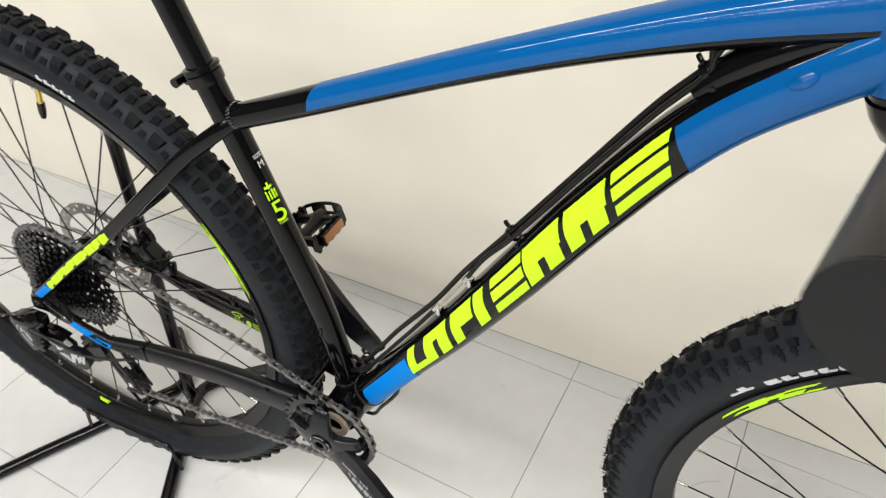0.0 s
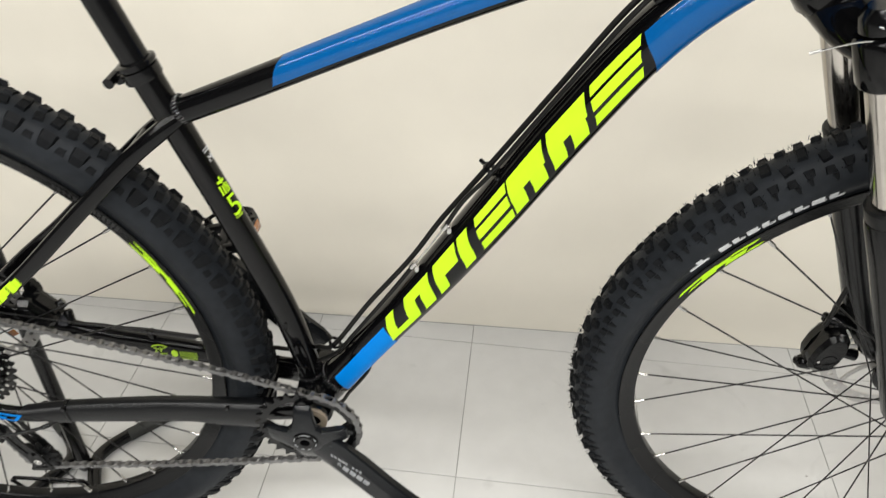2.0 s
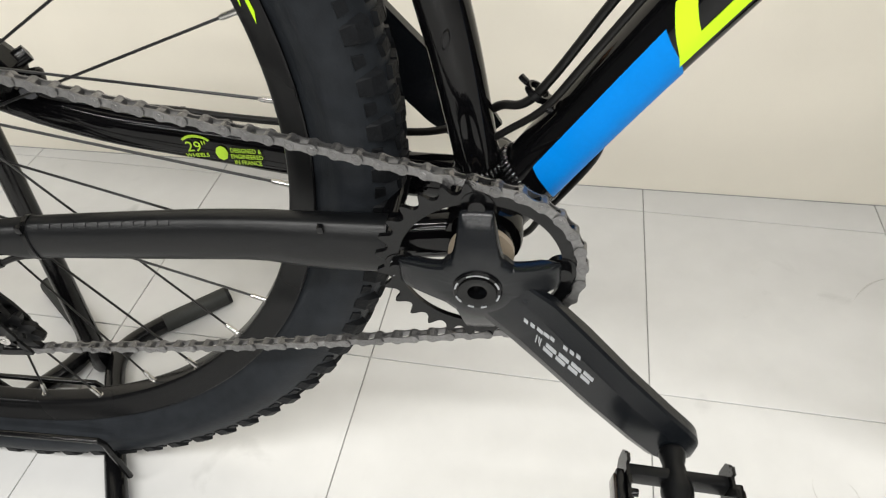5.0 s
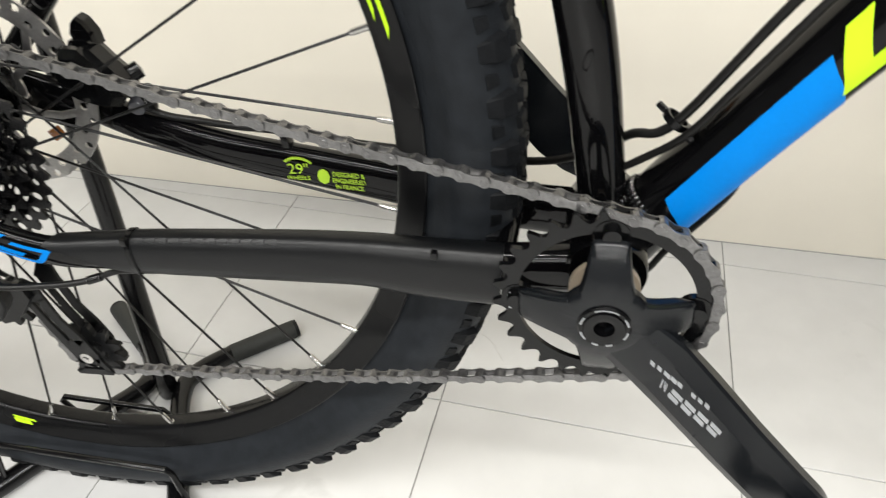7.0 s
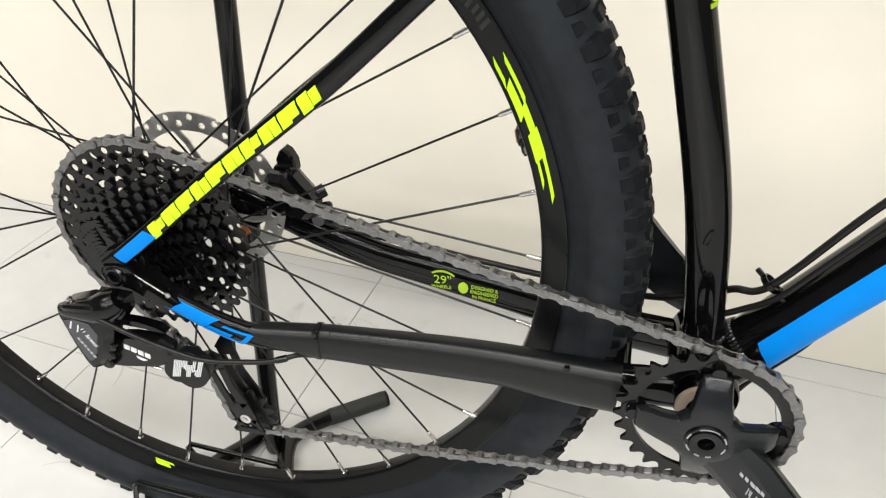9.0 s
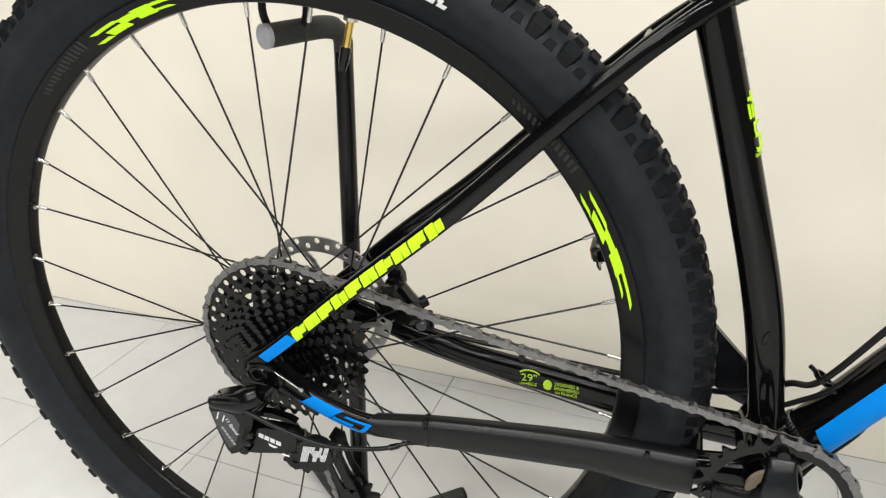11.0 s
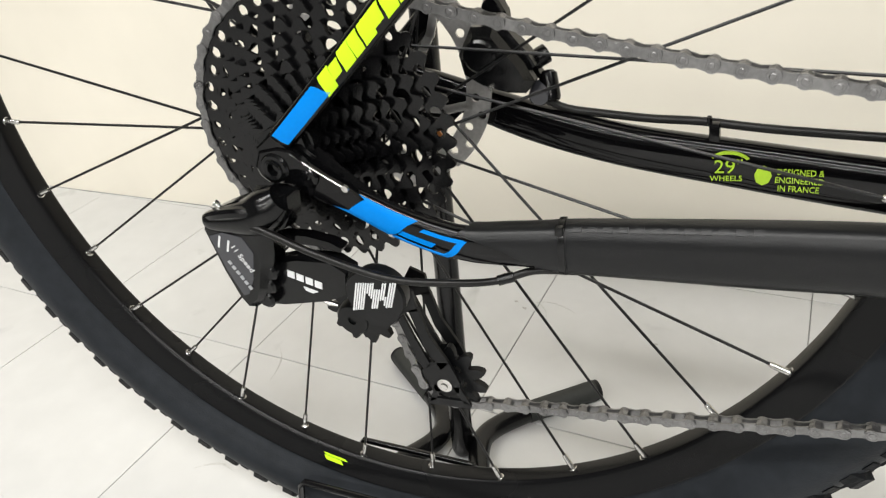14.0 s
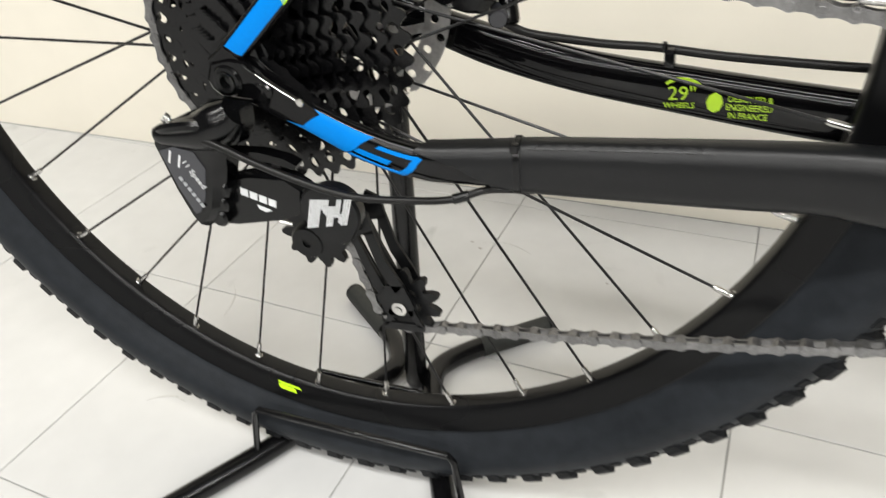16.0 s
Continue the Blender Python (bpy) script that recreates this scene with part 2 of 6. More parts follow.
def spline(points, m=8):
    """A smooth line through points of any dimension (Catmull-Rom)."""
    p = [np.array(q, float) for q in points]
    p = [2 * p[0] - p[1]] + p + [2 * p[-1] - p[-2]]
    out = []
    for i in range(1, len(p) - 2):
        for k in range(m):
            t = k / m
            out.append(0.5 * (2 * p[i] + (p[i + 1] - p[i - 1]) * t + (2 * p[i - 1] - 5 * p[i] + 4 * p[i + 1] - p[i + 2]) * t**2 + (3 * p[i] - p[i - 1] - 3 * p[i + 1] + p[i + 2]) * t**3))
    return out + [p[-2]]


def fair(rows, degree=3):
    """Rows of a tube drawn onto smooth polynomials of the way along it."""
    q = np.array(rows, float)
    s = np.concatenate([[0.0], np.cumsum(np.linalg.norm(np.diff(q[:, :3], axis=0), axis=1))])
    u = np.linspace(0.0, s[-1], len(rows))
    return [tuple(r) for r in np.array([np.polyval(np.polyfit(s, q[:, k], degree), u) for k in range(q.shape[1])]).T]


class Tube:
    """A frame tube through rows of (x, y, z, half height, half width); angle 0 is its upper side, 90 the drive side."""

    def __init__(self, rows, power=2.2, m=8):
        q = spline(rows, m)
        self.c, self.h, self.w = [Vector(r[:3]) for r in q], [float(r[3]) for r in q], [float(r[4]) for r in q]
        self.s = [0.0]
        for a, b in zip(self.c, self.c[1:]):
            self.s.append(self.s[-1] + (b - a).length)
        self.power, self.length = power, self.s[-1]

    def point(self, s, angle, off=0.0):
        s = min(max(s, 0.0), self.length)
        i = min(max(int(np.searchsorted(self.s, s)) - 1, 0), len(self.s) - 2)
        f = (s - self.s[i]) / (self.s[i + 1] - self.s[i])
        c = self.c[i].lerp(self.c[i + 1], f)
        h, w = self.h[i] + f * (self.h[i + 1] - self.h[i]), self.w[i] + f * (self.w[i + 1] - self.w[i])
        a0, a1 = max(i - 1, 0), min(i + 2, len(self.c) - 1)
        ta, tb = (self.c[i + 1] - self.c[a0]).normalized(), (self.c[a1] - self.c[i]).normalized()
        t = ta.lerp(tb, f).normalized()
        side = Vector((0, -1, 0))
        side = (side - t * side.dot(t)).normalized()
        up = side.cross(t)
        co, si = math.cos(radians(angle)), math.sin(radians(angle))
        e = 2 / self.power
        return c + up * (h + off) * math.copysign(abs(co) ** e, co) + side * (w + off) * math.copysign(abs(si) ** e, si)

    def geo(self, n=28, s0=0.0, s1=None, off=0.0, step=0.012):
        g, s1 = Geo(), self.length if s1 is None else s1
        k = max(2, int((s1 - s0) / step) + 1)
        for i in range(k):
            s = s0 + (s1 - s0) * i / (k - 1)
            g.v += [tuple(self.point(s, 360 * j / n, off)) for j in range(n)]
        for i in range(k - 1):
            g.f += [(i * n + j, i * n + (j + 1) % n, (i + 1) * n + (j + 1) % n, (i + 1) * n + j) for j in range(n)]
        g.f += [tuple(range(n)), tuple(range((k - 1) * n, k * n))]
        return g

    def patch(self, g, s0, s1, a0, a1, off=0.0006, lean=0.0, step=0.004, lean_end=None, arc=6.0):
        """A raised sheet on the tube from s0 to s1 and angle a0 to a1; lean shifts its far edge along the tube."""
        lean_end = lean if lean_end is None else lean_end
        ns, na = max(2, int(abs(s1 - s0) / step) + 1), max(2, int(abs(a1 - a0) / arc) + 1)
        v, f = [], []
        for lift in (off, -0.0008):
            for i in range(ns):
                for j in range(na):
                    u, w = i / (ns - 1), j / (na - 1)
                    s = s0 + lean * w + (s1 + lean_end * w - s0 - lean * w) * u
                    v.append(self.point(s, a0 + (a1 - a0) * w, lift))
        at = lambda i, j, k=0: k * ns * na + i * na + j
        f += [(at(i, j), at(i, j + 1), at(i + 1, j + 1), at(i + 1, j)) for i in range(ns - 1) for j in range(na - 1)]
        rim = [(i, 0) for i in range(ns)] + [(ns - 1, j) for j in range(1, na)] + [(i, na - 1) for i in range(ns - 2, -1, -1)] + [(0, j) for j in range(na - 2, 0, -1)]
        f += [(at(*a), at(*b), at(*b, 1), at(*a, 1)) for a, b in zip(rim, rim[1:] + rim[:1])]
        return g.add(v, f)


def text_part(name, body, size, at, mat, parent, label="", squeeze=1.0):
    curve = bpy.data.curves.new(name, "FONT")
    curve.body, curve.size, curve.extrude, curve.resolution_u = body, size, 0.00015, 3
    curve.align_x = "CENTER"
    ob = bpy.data.objects.new(name, curve)
    scene.collection.objects.link(ob)
    me = bpy.data.meshes.new_from_object(ob.evaluated_get(bpy.context.evaluated_depsgraph_get()))
    bpy.data.objects.remove(ob)
    me.transform(Matrix.Diagonal((squeeze, 1, 1, 1)))
    me.materials.clear()
    me.materials.append(mat)
    out = new(name, me)
    out.parent = parent
    out.matrix_local = at
    return tagged(out, label)


def hull(pts_lo, y0, pts_hi, y1):
    """A chamfered block between two outlines of equal length at y0 and y1."""
    k = len(pts_lo)
    v = [(x, y0, z) for x, z in pts_lo] + [(x, y1, z) for x, z in pts_hi]
    f = [tuple(range(k)), tuple(range(2 * k - 1, k - 1, -1))] + [(i, i + k, (i + 1) % k + k, (i + 1) % k) for i in range(k)]
    return v, f


def shrink(pts, f=0.85):
    c = np.mean(np.array(pts), 0)
    return [tuple(c + (np.array(p) - c) * f) for p in pts]


# ---- the room ----
SLOPE = -0.040  # the wall turns slightly against the bicycle
TURN_WALL = math.degrees(math.atan(SLOPE))
ROOM = Matrix.Translation((0, 0.473, 0)) @ pose(0, 0, 0, 0, 0, TURN_WALL)  # x along the wall, y into it


def slab(name, x0, x1, y0, y1, z0, z1, mat, label):
    g = Geo().box((x1 - x0, y1 - y0, z1 - z0), pose((x0 + x1) / 2, (y0 + y1) / 2, (z0 + z1) / 2), 0)
    ob = part(name, g, mat, None, label, smooth=0)
    ob.matrix_world = ROOM
    return tagged(ob, category=name.split("_")[0], kind="structure")


back = slab("wall_back", -3.0, 4.0, 0.0, 0.12, -0.05, 2.7, WALL, "smooth cream painted wall behind the bicycle")
# unseen walls and ceiling added to close the room and keep reflections dark
slab("wall_left", -3.12, -3.0, -9.2, 0.12, -0.05, 2.7, DULL, "unseen side wall, grey to dim reflections")
slab("wall_right", 4.0, 4.12, -9.2, 0.12, -0.05, 2.7, DULL, "unseen side wall, grey to dim reflections")
slab("wall_front", -3.0, 4.0, -9.32, -9.2, -0.05, 2.7, DULL, "unseen wall across the room, grey to dim reflections")
slab("ceiling", -3.12, 4.12, -9.32, 0.12, 2.7, 2.8, CEILING, "unseen ceiling, grey to dim reflections")
floor = slab("floor", -3.0, 4.0, -9.2, 0.0, -0.06, -0.0018, GROUT, "glossy grey-white square tiles with dark joints")
slab("wall_joint", -3.0, 4.0, -0.0012, 0.0, -0.0018, 0.0008, GROUT, "thin dark joint along the foot of the wall")
# four thin, slightly darker streaks on the back wall
STREAK = material("wall_scuff", (0.58, 0.545, 0.47), 0.5, vary=0.3, grain=150)
for k in range(4):
    g = Geo().box((0.050 - 0.006 * (k % 2), 0.0008, 0.0012), pose(1.072 + 0.004 * k, -0.0002, 0.4225 - 0.0095 * k, 0, -7, 0), 0.0003)
    part("scuff_mark", g, STREAK, back)

# ---- the bicycle ----
BB = Vector((0.428, 0, 0.417))
AXLE = Vector((0.0, 0, 0.454))
FRONT = Vector((1.0955, 0, 0.4508))
bike = tagged(new("mountain_bike"), "black and blue hardtail mountain bicycle held in a display stand", "bicycle")
bike.location = (0, 0, -0.078)

# seat tube and post
seat_tube = Tube([(0.4262, 0, 0.4249, 0.0132, 0.0140), (0.4187, 0, 0.4708, 0.0136, 0.0140), (0.4022, 0, 0.5526, 0.0142, 0.0143), (0.3686, 0, 0.6641, 0.0134, 0.0138), (0.3415, 0, 0.7476, 0.0132, 0.0136), (0.3195, 0, 0.8140, 0.0134, 0.0136)], 2.0)
seat = part("seat_tube", seat_tube.geo(), GLOSS_BLACK, bike, "glossy black curved seat tube")
post = Tube([(0.3195, 0, 0.8120, 0.0122, 0.0122), (0.2985, 0, 0.876, 0.0122, 0.0122), (0.2575, 0, 1.0, 0.0122, 0.0122)], 2.0)
part("seat_post", post.geo(), SATIN_BLACK, bike, "satin black seat post")
AXIS_S = (Vector((0.2985, 0, 0.876)) - Vector((0.3195, 0, 0.812))).normalized()
to_seat = Matrix.Translation((0.3185, 0, 0.812)) @ AXIS_S.to_track_quat("Y", "X").to_matrix().to_4x4()
g = Geo().lathe([(0.0124, -0.008), (0.0158, -0.008), (0.0164, -0.006), (0.0164, 0.002), (0.0150, 0.003), (0.0150, 0.0045), (0.0172, 0.005), (0.0172, 0.008), (0.0155, 0.009), (0.0124, 0.009)], to_seat, 32, True)
clamp = part("seat_clamp", g, SATIN_BLACK, bike, "black seat post clamp")
g = Geo().box((0.009, 0.009, 0.013), to_seat @ pose(-0.0190, -0.002, 0), 0.003)
g.lathe([(0.0, -0.016), (0.0045, -0.016), (0.0045, 0.016), (0.0, 0.016)], Matrix.Translation((0.2965, 0, 0.8055)), 12)
part("clamp_bolt", g, SATIN_BLACK, clamp)

# top tube
top_tube = Tube(fair([(0.3290, 0, 0.7680, 0.0118, 0.0115), (0.3849, 0, 0.7930, 0.0119, 0.0118), (0.4696, 0, 0.8282, 0.0120, 0.0123), (0.5693, 0, 0.8678, 0.0126, 0.0136), (0.6843, 0, 0.9165, 0.0148, 0.0160), (0.7620, 0, 0.9400, 0.0178, 0.0190), (0.8164, 0, 0.9560, 0.0225, 0.0230)]), 2.3)
tt = part("top_tube", top_tube.geo(), GLOSS_BLACK, bike, "glossy black top tube painted blue over its front part")
g = Geo()
top_tube.patch(g, 0.1255, top_tube.length - 0.004, 0, 106, 0.0004, -0.0165, 0.010, lean_end=0.0)
top_tube.patch(g, 0.1255, top_tube.length - 0.004, 0, -106, 0.0004, -0.0165, 0.010, lean_end=0.0)
part("blue_paint", g, BLUE, tt, "deep blue glossy paint")

# down tube
down_tube = Tube(fair([(0.4360, 0, 0.4156, 0.0185, 0.0205), (0.4939, 0, 0.4965, 0.0186, 0.0208), (0.6044, 0, 0.6684, 0.0216, 0.0226), (0.6921, 0, 0.7935, 0.0222, 0.0222), (0.7381, 0, 0.8634, 0.0214, 0.0212), (0.7774, 0, 0.9105, 0.0202, 0.0212), (0.8248, 0, 0.9350, 0.0225, 0.0235)], 4), 2.3)
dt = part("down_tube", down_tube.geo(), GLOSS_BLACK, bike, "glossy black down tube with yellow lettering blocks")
g = Geo()
down_tube.patch(g, 0.046, 0.147, 62, 160, 0.0004, -0.016, 0.008, lean_end=-0.016)
part("blue_paint", g, SKY_BLUE, dt, "bright blue glossy paint")
g = Geo()
down_tube.patch(g, 0.529, down_tube.length - 0.004, 48, 185, 0.0004, -0.022, 0.008, lean_end=0.0)
down_tube.patch(g, 0.507, down_tube.length - 0.004, 185, 312, 0.0004, 0.022, 0.008, lean_end=0.0)
part("blue_paint", g, BLUE, dt, "bright blue glossy paint")
# slanted yellow blocks of the maker's mark
LETTERS = (114, 45, 0.021)
EDGES = [(0.137, 0.038), (0.171, 0.047), (0.224, 0.040), (0.266, 0.026), (0.295, 0.050), (0.345, 0.052), (0.400, 0.050), (0.453, 0.056)]
KINDS = {"flag": [(0.0, 0.42, 0.0, 0.36), (0.42, 1.0, 0.0, 0.93)], "post": [(0.0, 0.42, 0.0, 0.34), (0.0, 0.42, 0.52, 0.88), (0.42, 1.0, 0.0, 0.93)], "hook": [(0.0, 0.27, 0.0, 0.92), (0.27, 1.0, 0.0, 0.36)], "fork": [(0.0, 0.62, 0.0, 0.37), (0.0, 0.62, 0.57, 0.94), (0.62, 1.0, 0.0, 0.92)], "bar": [(0.0, 1.0, 0.0, 0.62)], "comb": [(0.0, 0.27, 0.0, 0.94), (0.365, 0.635, 0.0, 0.94), (0.73, 1.0, 0.0, 0.94)]}
for (s, width), kind in zip(EDGES, ("hook", "fork", "flag", "bar", "comb", "post", "post", "comb")):
    g = Geo()
    lo, hi, slant = LETTERS
    for v0, v1, u0, u1 in KINDS[kind]:
        down_tube.patch(g, s + width * u0 + slant * v0, s + width * u1 + slant * v0, lo + (hi - lo) * v0, lo + (hi - lo) * v1, 0.0006, slant * (v1 - v0), 0.006)
    part("decal_block", g, YELLOW, dt, "acid yellow printed block")

# gusset behind the head tube, head tube, cups
web_tube = Tube([(0.7250, 0, 0.8830, 0.0060, 0.0090), (0.7420, 0, 0.9010, 0.0105, 0.0130), (0.7620, 0, 0.9170, 0.0125, 0.0150), (0.7850, 0, 0.9310, 0.0110, 0.0165), (0.8130, 0, 0.9440, 0.0080, 0.0180)], 2.0)
part("gusset", web_tube.geo(24), GLOSS_BLACK, bike, "black web between top tube and down tube", smooth=60)
STEER = Vector((0.403, 0, -0.915)).normalized()
FORK_TOP = Vector((0.8455, 0, 0.9045))
HEAD = FORK_TOP - STEER * 0.014
to_head = Matrix.Translation(HEAD) @ (-STEER).to_track_quat("Y", "X").to_matrix().to_4x4()
g = Geo().lathe([(0.0, 0.0), (0.0285, 0.0), (0.0290, 0.003), (0.0285, 0.012), (0.0265, 0.05), (0.0235, 0.095), (0.0235, 0.118), (0.0, 0.118)], to_head, 36)
head = part("head_tube", g, BLUE, bike, "blue glossy head tube")
g = Geo().lathe([(0.0, -0.006), (0.0275, -0.006), (0.028, -0.001), (0.0, -0.001)], to_head, 36)
part("headset_cup", g, SATIN_BLACK, head)
g = Geo().lathe([(0.0, 0.119), (0.0225, 0.119), (0.021, 0.128), (0.016, 0.136), (0.016, 0.195), (0.0, 0.195)], to_head, 32)
part("headset_spacer", g, SATIN_BLACK, head)
# cable port on the down tube
c, e = down_tube.point(0.605, 75, -0.001), down_tube.point(0.615, 75, -0.001)
out = (c - down_tube.point(0.605, 75, -0.010)).normalized()
q = Matrix((out.cross((e - c).normalized()), -out, (e - c).normalized())).transposed().to_4x4()
g = Geo().lathe([(0.0, -0.0036), (0.0030, -0.0033), (0.0052, -0.0022), (0.0060, 0.0)], Matrix.Translation(c) @ q @ Matrix.Diagonal((0.75, 1, 1.5, 1)), 20)
part("cable_port", g, BLUE, dt, "small cable port cover")

# bottom bracket shell
g = Geo().lathe([(0.012, -0.0365), (0.0225, -0.0365), (0.0235, -0.034), (0.0235, 0.034), (0.0225, 0.0365), (0.012, 0.0365)], Matrix.Translation(BB), 32, True)
part("bottom_bracket_shell", g, GLOSS_BLACK, bike, "black bottom bracket shell")
for y0, y1, mat, nm in ((-0.044, -0.037, SATIN_BLACK, "bearing_cup"), (-0.0485, -0.0445, BEIGE, "bearing_seal"), (0.037, 0.045, SATIN_BLACK, "bearing_cup")):
    part(nm, Geo().lathe([(0.012, y0), (0.0190, y0), (0.0190, y1), (0.012, y1)], Matrix.Translation(BB), 32, True), mat, bike)

BEAD = material("painted_weld", (0.004, 0.004, 0.0045), 0.12, coat=0.8, vary=0.2)
# weld beads
def weld(name, centre, axis, r, n=18, bead=0.0030, parent=bike, wide=1.5):
    """A ring of overlapping ripples, each flat along the seam and wide across it."""
    g = Geo()
    rot = Vector(axis).normalized().to_track_quat("Y", "X").to_matrix().to_4x4()
    for i in range(n):
        m = Matrix.Translation(centre) @ rot @ pose(0, 0, 0, 0, 360 * i / n, 0) @ Matrix.Translation((r, random.uniform(-0.0005, 0.0005), 0)) @ pose(0, 0, 0, 0, 24, 0) @ Matrix.Diagonal((bead * 0.75, bead * wide, bead * 0.62, 1))
        bm = bmesh.new()
        bmesh.ops.create_icosphere(bm, subdivisions=2, radius=1.0)
        bm.verts.index_update()
        g.add([m @ q.co for q in bm.verts], [[q.index for q in f.verts] for f in bm.faces])
        bm.free()
    return tagged(part(name, g, BEAD, parent, smooth=80), kind="stuff")


weld("weld_bead", (0.3460, 0, 0.7770), (0.92, 0, 0.39), 0.0116, 26, 0.0026)
weld("weld_bead", (0.4235, 0, 0.445), (-0.2, 0, 1.0), 0.0146, 32, 0.0026)
weld("weld_bead", (0.4535, 0, 0.4410), (0.56, 0, 0.82), 0.0200, 44, 0.0026)

# stays
RIGHT_CS = [(0.0028, -0.0536, 0.4429, 0.0085, 0.0048), (0.0370, -0.0539, 0.4295, 0.0082, 0.0052), (0.0665, -0.0525, 0.4156, 0.0092, 0.0060), (0.0970, -0.0507, 0.4068, 0.0098, 0.0066), (0.1266, -0.0464, 0.4058, 0.0112, 0.0070), (0.1571, -0.0423, 0.4059, 0.0125, 0.0075), (0.2435, -0.0354, 0.4078, 0.0145, 0.0085), (0.2990, -0.0346, 0.4106, 0.0150, 0.0090), (0.3594, -0.0310, 0.4107, 0.0150, 0.0095), (0.4150, -0.0270, 0.4140, 0.0155, 0.0105)]
LEFT_CS = [(0.006, 0.0660, 0.4570, 0.014, 0.0055), (0.045, 0.0680, 0.4480, 0.0105, 0.0065), (0.079, 0.0668, 0.4370, 0.0118, 0.0075), (0.109, 0.0650, 0.4285, 0.0128, 0.0080), (0.159, 0.0615, 0.4185, 0.0130, 0.0085), (0.222, 0.0590, 0.4112, 0.0142, 0.0085), (0.290, 0.0530, 0.4058, 0.0152, 0.0090), (0.350, 0.0400, 0.4065, 0.0155, 0.0095), (0.415, 0.0270, 0.4120, 0.016, 0.0105)]
stay_r, stay_l = Tube(RIGHT_CS, 2.6), Tube(LEFT_CS, 2.8)
cs_r = part("chain_stay", stay_r.geo(24), GLOSS_BLACK, bike, "glossy black chain stay with a blue mark and rubber guard")
cs_l = part("chain_stay", stay_l.geo(24), GLOSS_BLACK, bike, "glossy black chain stay with green print")
# rubber guard on the drive side
guard = Tube([(0.1347, -0.0450, 0.4066, 0.0128, 0.0084), (0.1571, -0.0420, 0.4064, 0.0150, 0.0095), (0.2435, -0.0354, 0.4081, 0.0172, 0.0106), (0.2889, -0.0346, 0.4105, 0.0174, 0.0109), (0.3071, -0.0343, 0.4096, 0.0186, 0.0110), (0.3342, -0.0340, 0.4083, 0.0200, 0.0112), (0.3716, -0.0328, 0.4075, 0.0203, 0.0114)], 2.5)
part("stay_guard", guard.geo(28), GUARD, cs_r, "matt dark rubber chain stay guard")
g = Geo()
stay_r.patch(g, 0.0985, 0.1560, 46, -60, 0.0024, 0.0140, 0.004, lean_end=0.0)
stay_r.patch(g, 0.0985, 0.1560, 46, 125, 0.0023, 0.0500, 0.004, lean_end=0.0)
part("guard_nose", g, GUARD, cs_r, "tapered front lip of the rubber guard")
for s in (0.0125,):
    tie = guard.geo(28, s, s + 0.0035, 0.0010, 0.002)
    part("zip_tie", tie, SATIN_BLACK, cs_r, "black zip tie")
for s in (0.0125, 0.1985):
    part("zip_tie_head", Geo().box((0.004, 0.004, 0.005), Matrix.Translation(guard.point(s + 0.001, 40, 0.002)), 0.0008), SATIN_BLACK, cs_r)
g = Geo()
for k in range(12):
    guard.patch(g, 0.020 + 0.0075 * k, 0.0245 + 0.0075 * k, 24, 40, 0.0005, 0.0, 0.004)
part("embossed_print", g, GUARD, cs_r, "dim embossed bars")
# blue mark
g = Geo()
stay_r.patch(g, 0.0340, 0.0755, 38, 140, 0.0005, -0.011, 0.004, lean_end=-0.014)
part("blue_mark", g, SKY_BLUE, cs_r, "bright blue painted flash")
g = Geo()
stay_r.patch(g, 0.0800, 0.1030, 62, 76, 0.0005, -0.002, 0.004)
stay_r.patch(g, 0.0660, 0.0950, 124, 138, 0.0005, -0.002, 0.004)
stay_r.patch(g, 0.1005, 0.1045, 66, 138, 0.0005, -0.010, 0.004)
stay_r.patch(g, 0.0690, 0.0880, 92, 106, 0.0005, -0.002, 0.004)
part("blue_mark", g, SKY_BLUE, cs_r, "blue outline logo shape")
# seat stays
LEFT_SS = [(0.0020, 0.0665, 0.4640, 0.0075, 0.0050), (0.0350, 0.0650, 0.4935, 0.0074, 0.0056), (0.0975, 0.0565, 0.5515, 0.0077, 0.0062), (0.1698, 0.0455, 0.6143, 0.0077, 0.0063), (0.2437, 0.0345, 0.6863, 0.0076, 0.0063), (0.2983, 0.0235, 0.7380, 0.0076, 0.0064), (0.3330, 0.0110, 0.7650, 0.0080, 0.0066), (0.3450, 0.0040, 0.7740, 0.0075, 0.0060)]
RIGHT_SS = [(-0.0042, -0.0541, 0.4590, 0.0075, 0.0050), (0.0293, -0.0535, 0.4889, 0.0074, 0.0056), (0.0935, -0.0485, 0.5483, 0.0077, 0.0062), (0.1673, -0.0405, 0.6123, 0.0077, 0.0063), (0.2427, -0.0325, 0.6855, 0.0076, 0.0063), (0.2983, -0.0234, 0.7380, 0.0076, 0.0064), (0.3330, -0.0110, 0.7650, 0.0080, 0.0066), (0.3450, -0.0040, 0.7740, 0.0075, 0.0060)]


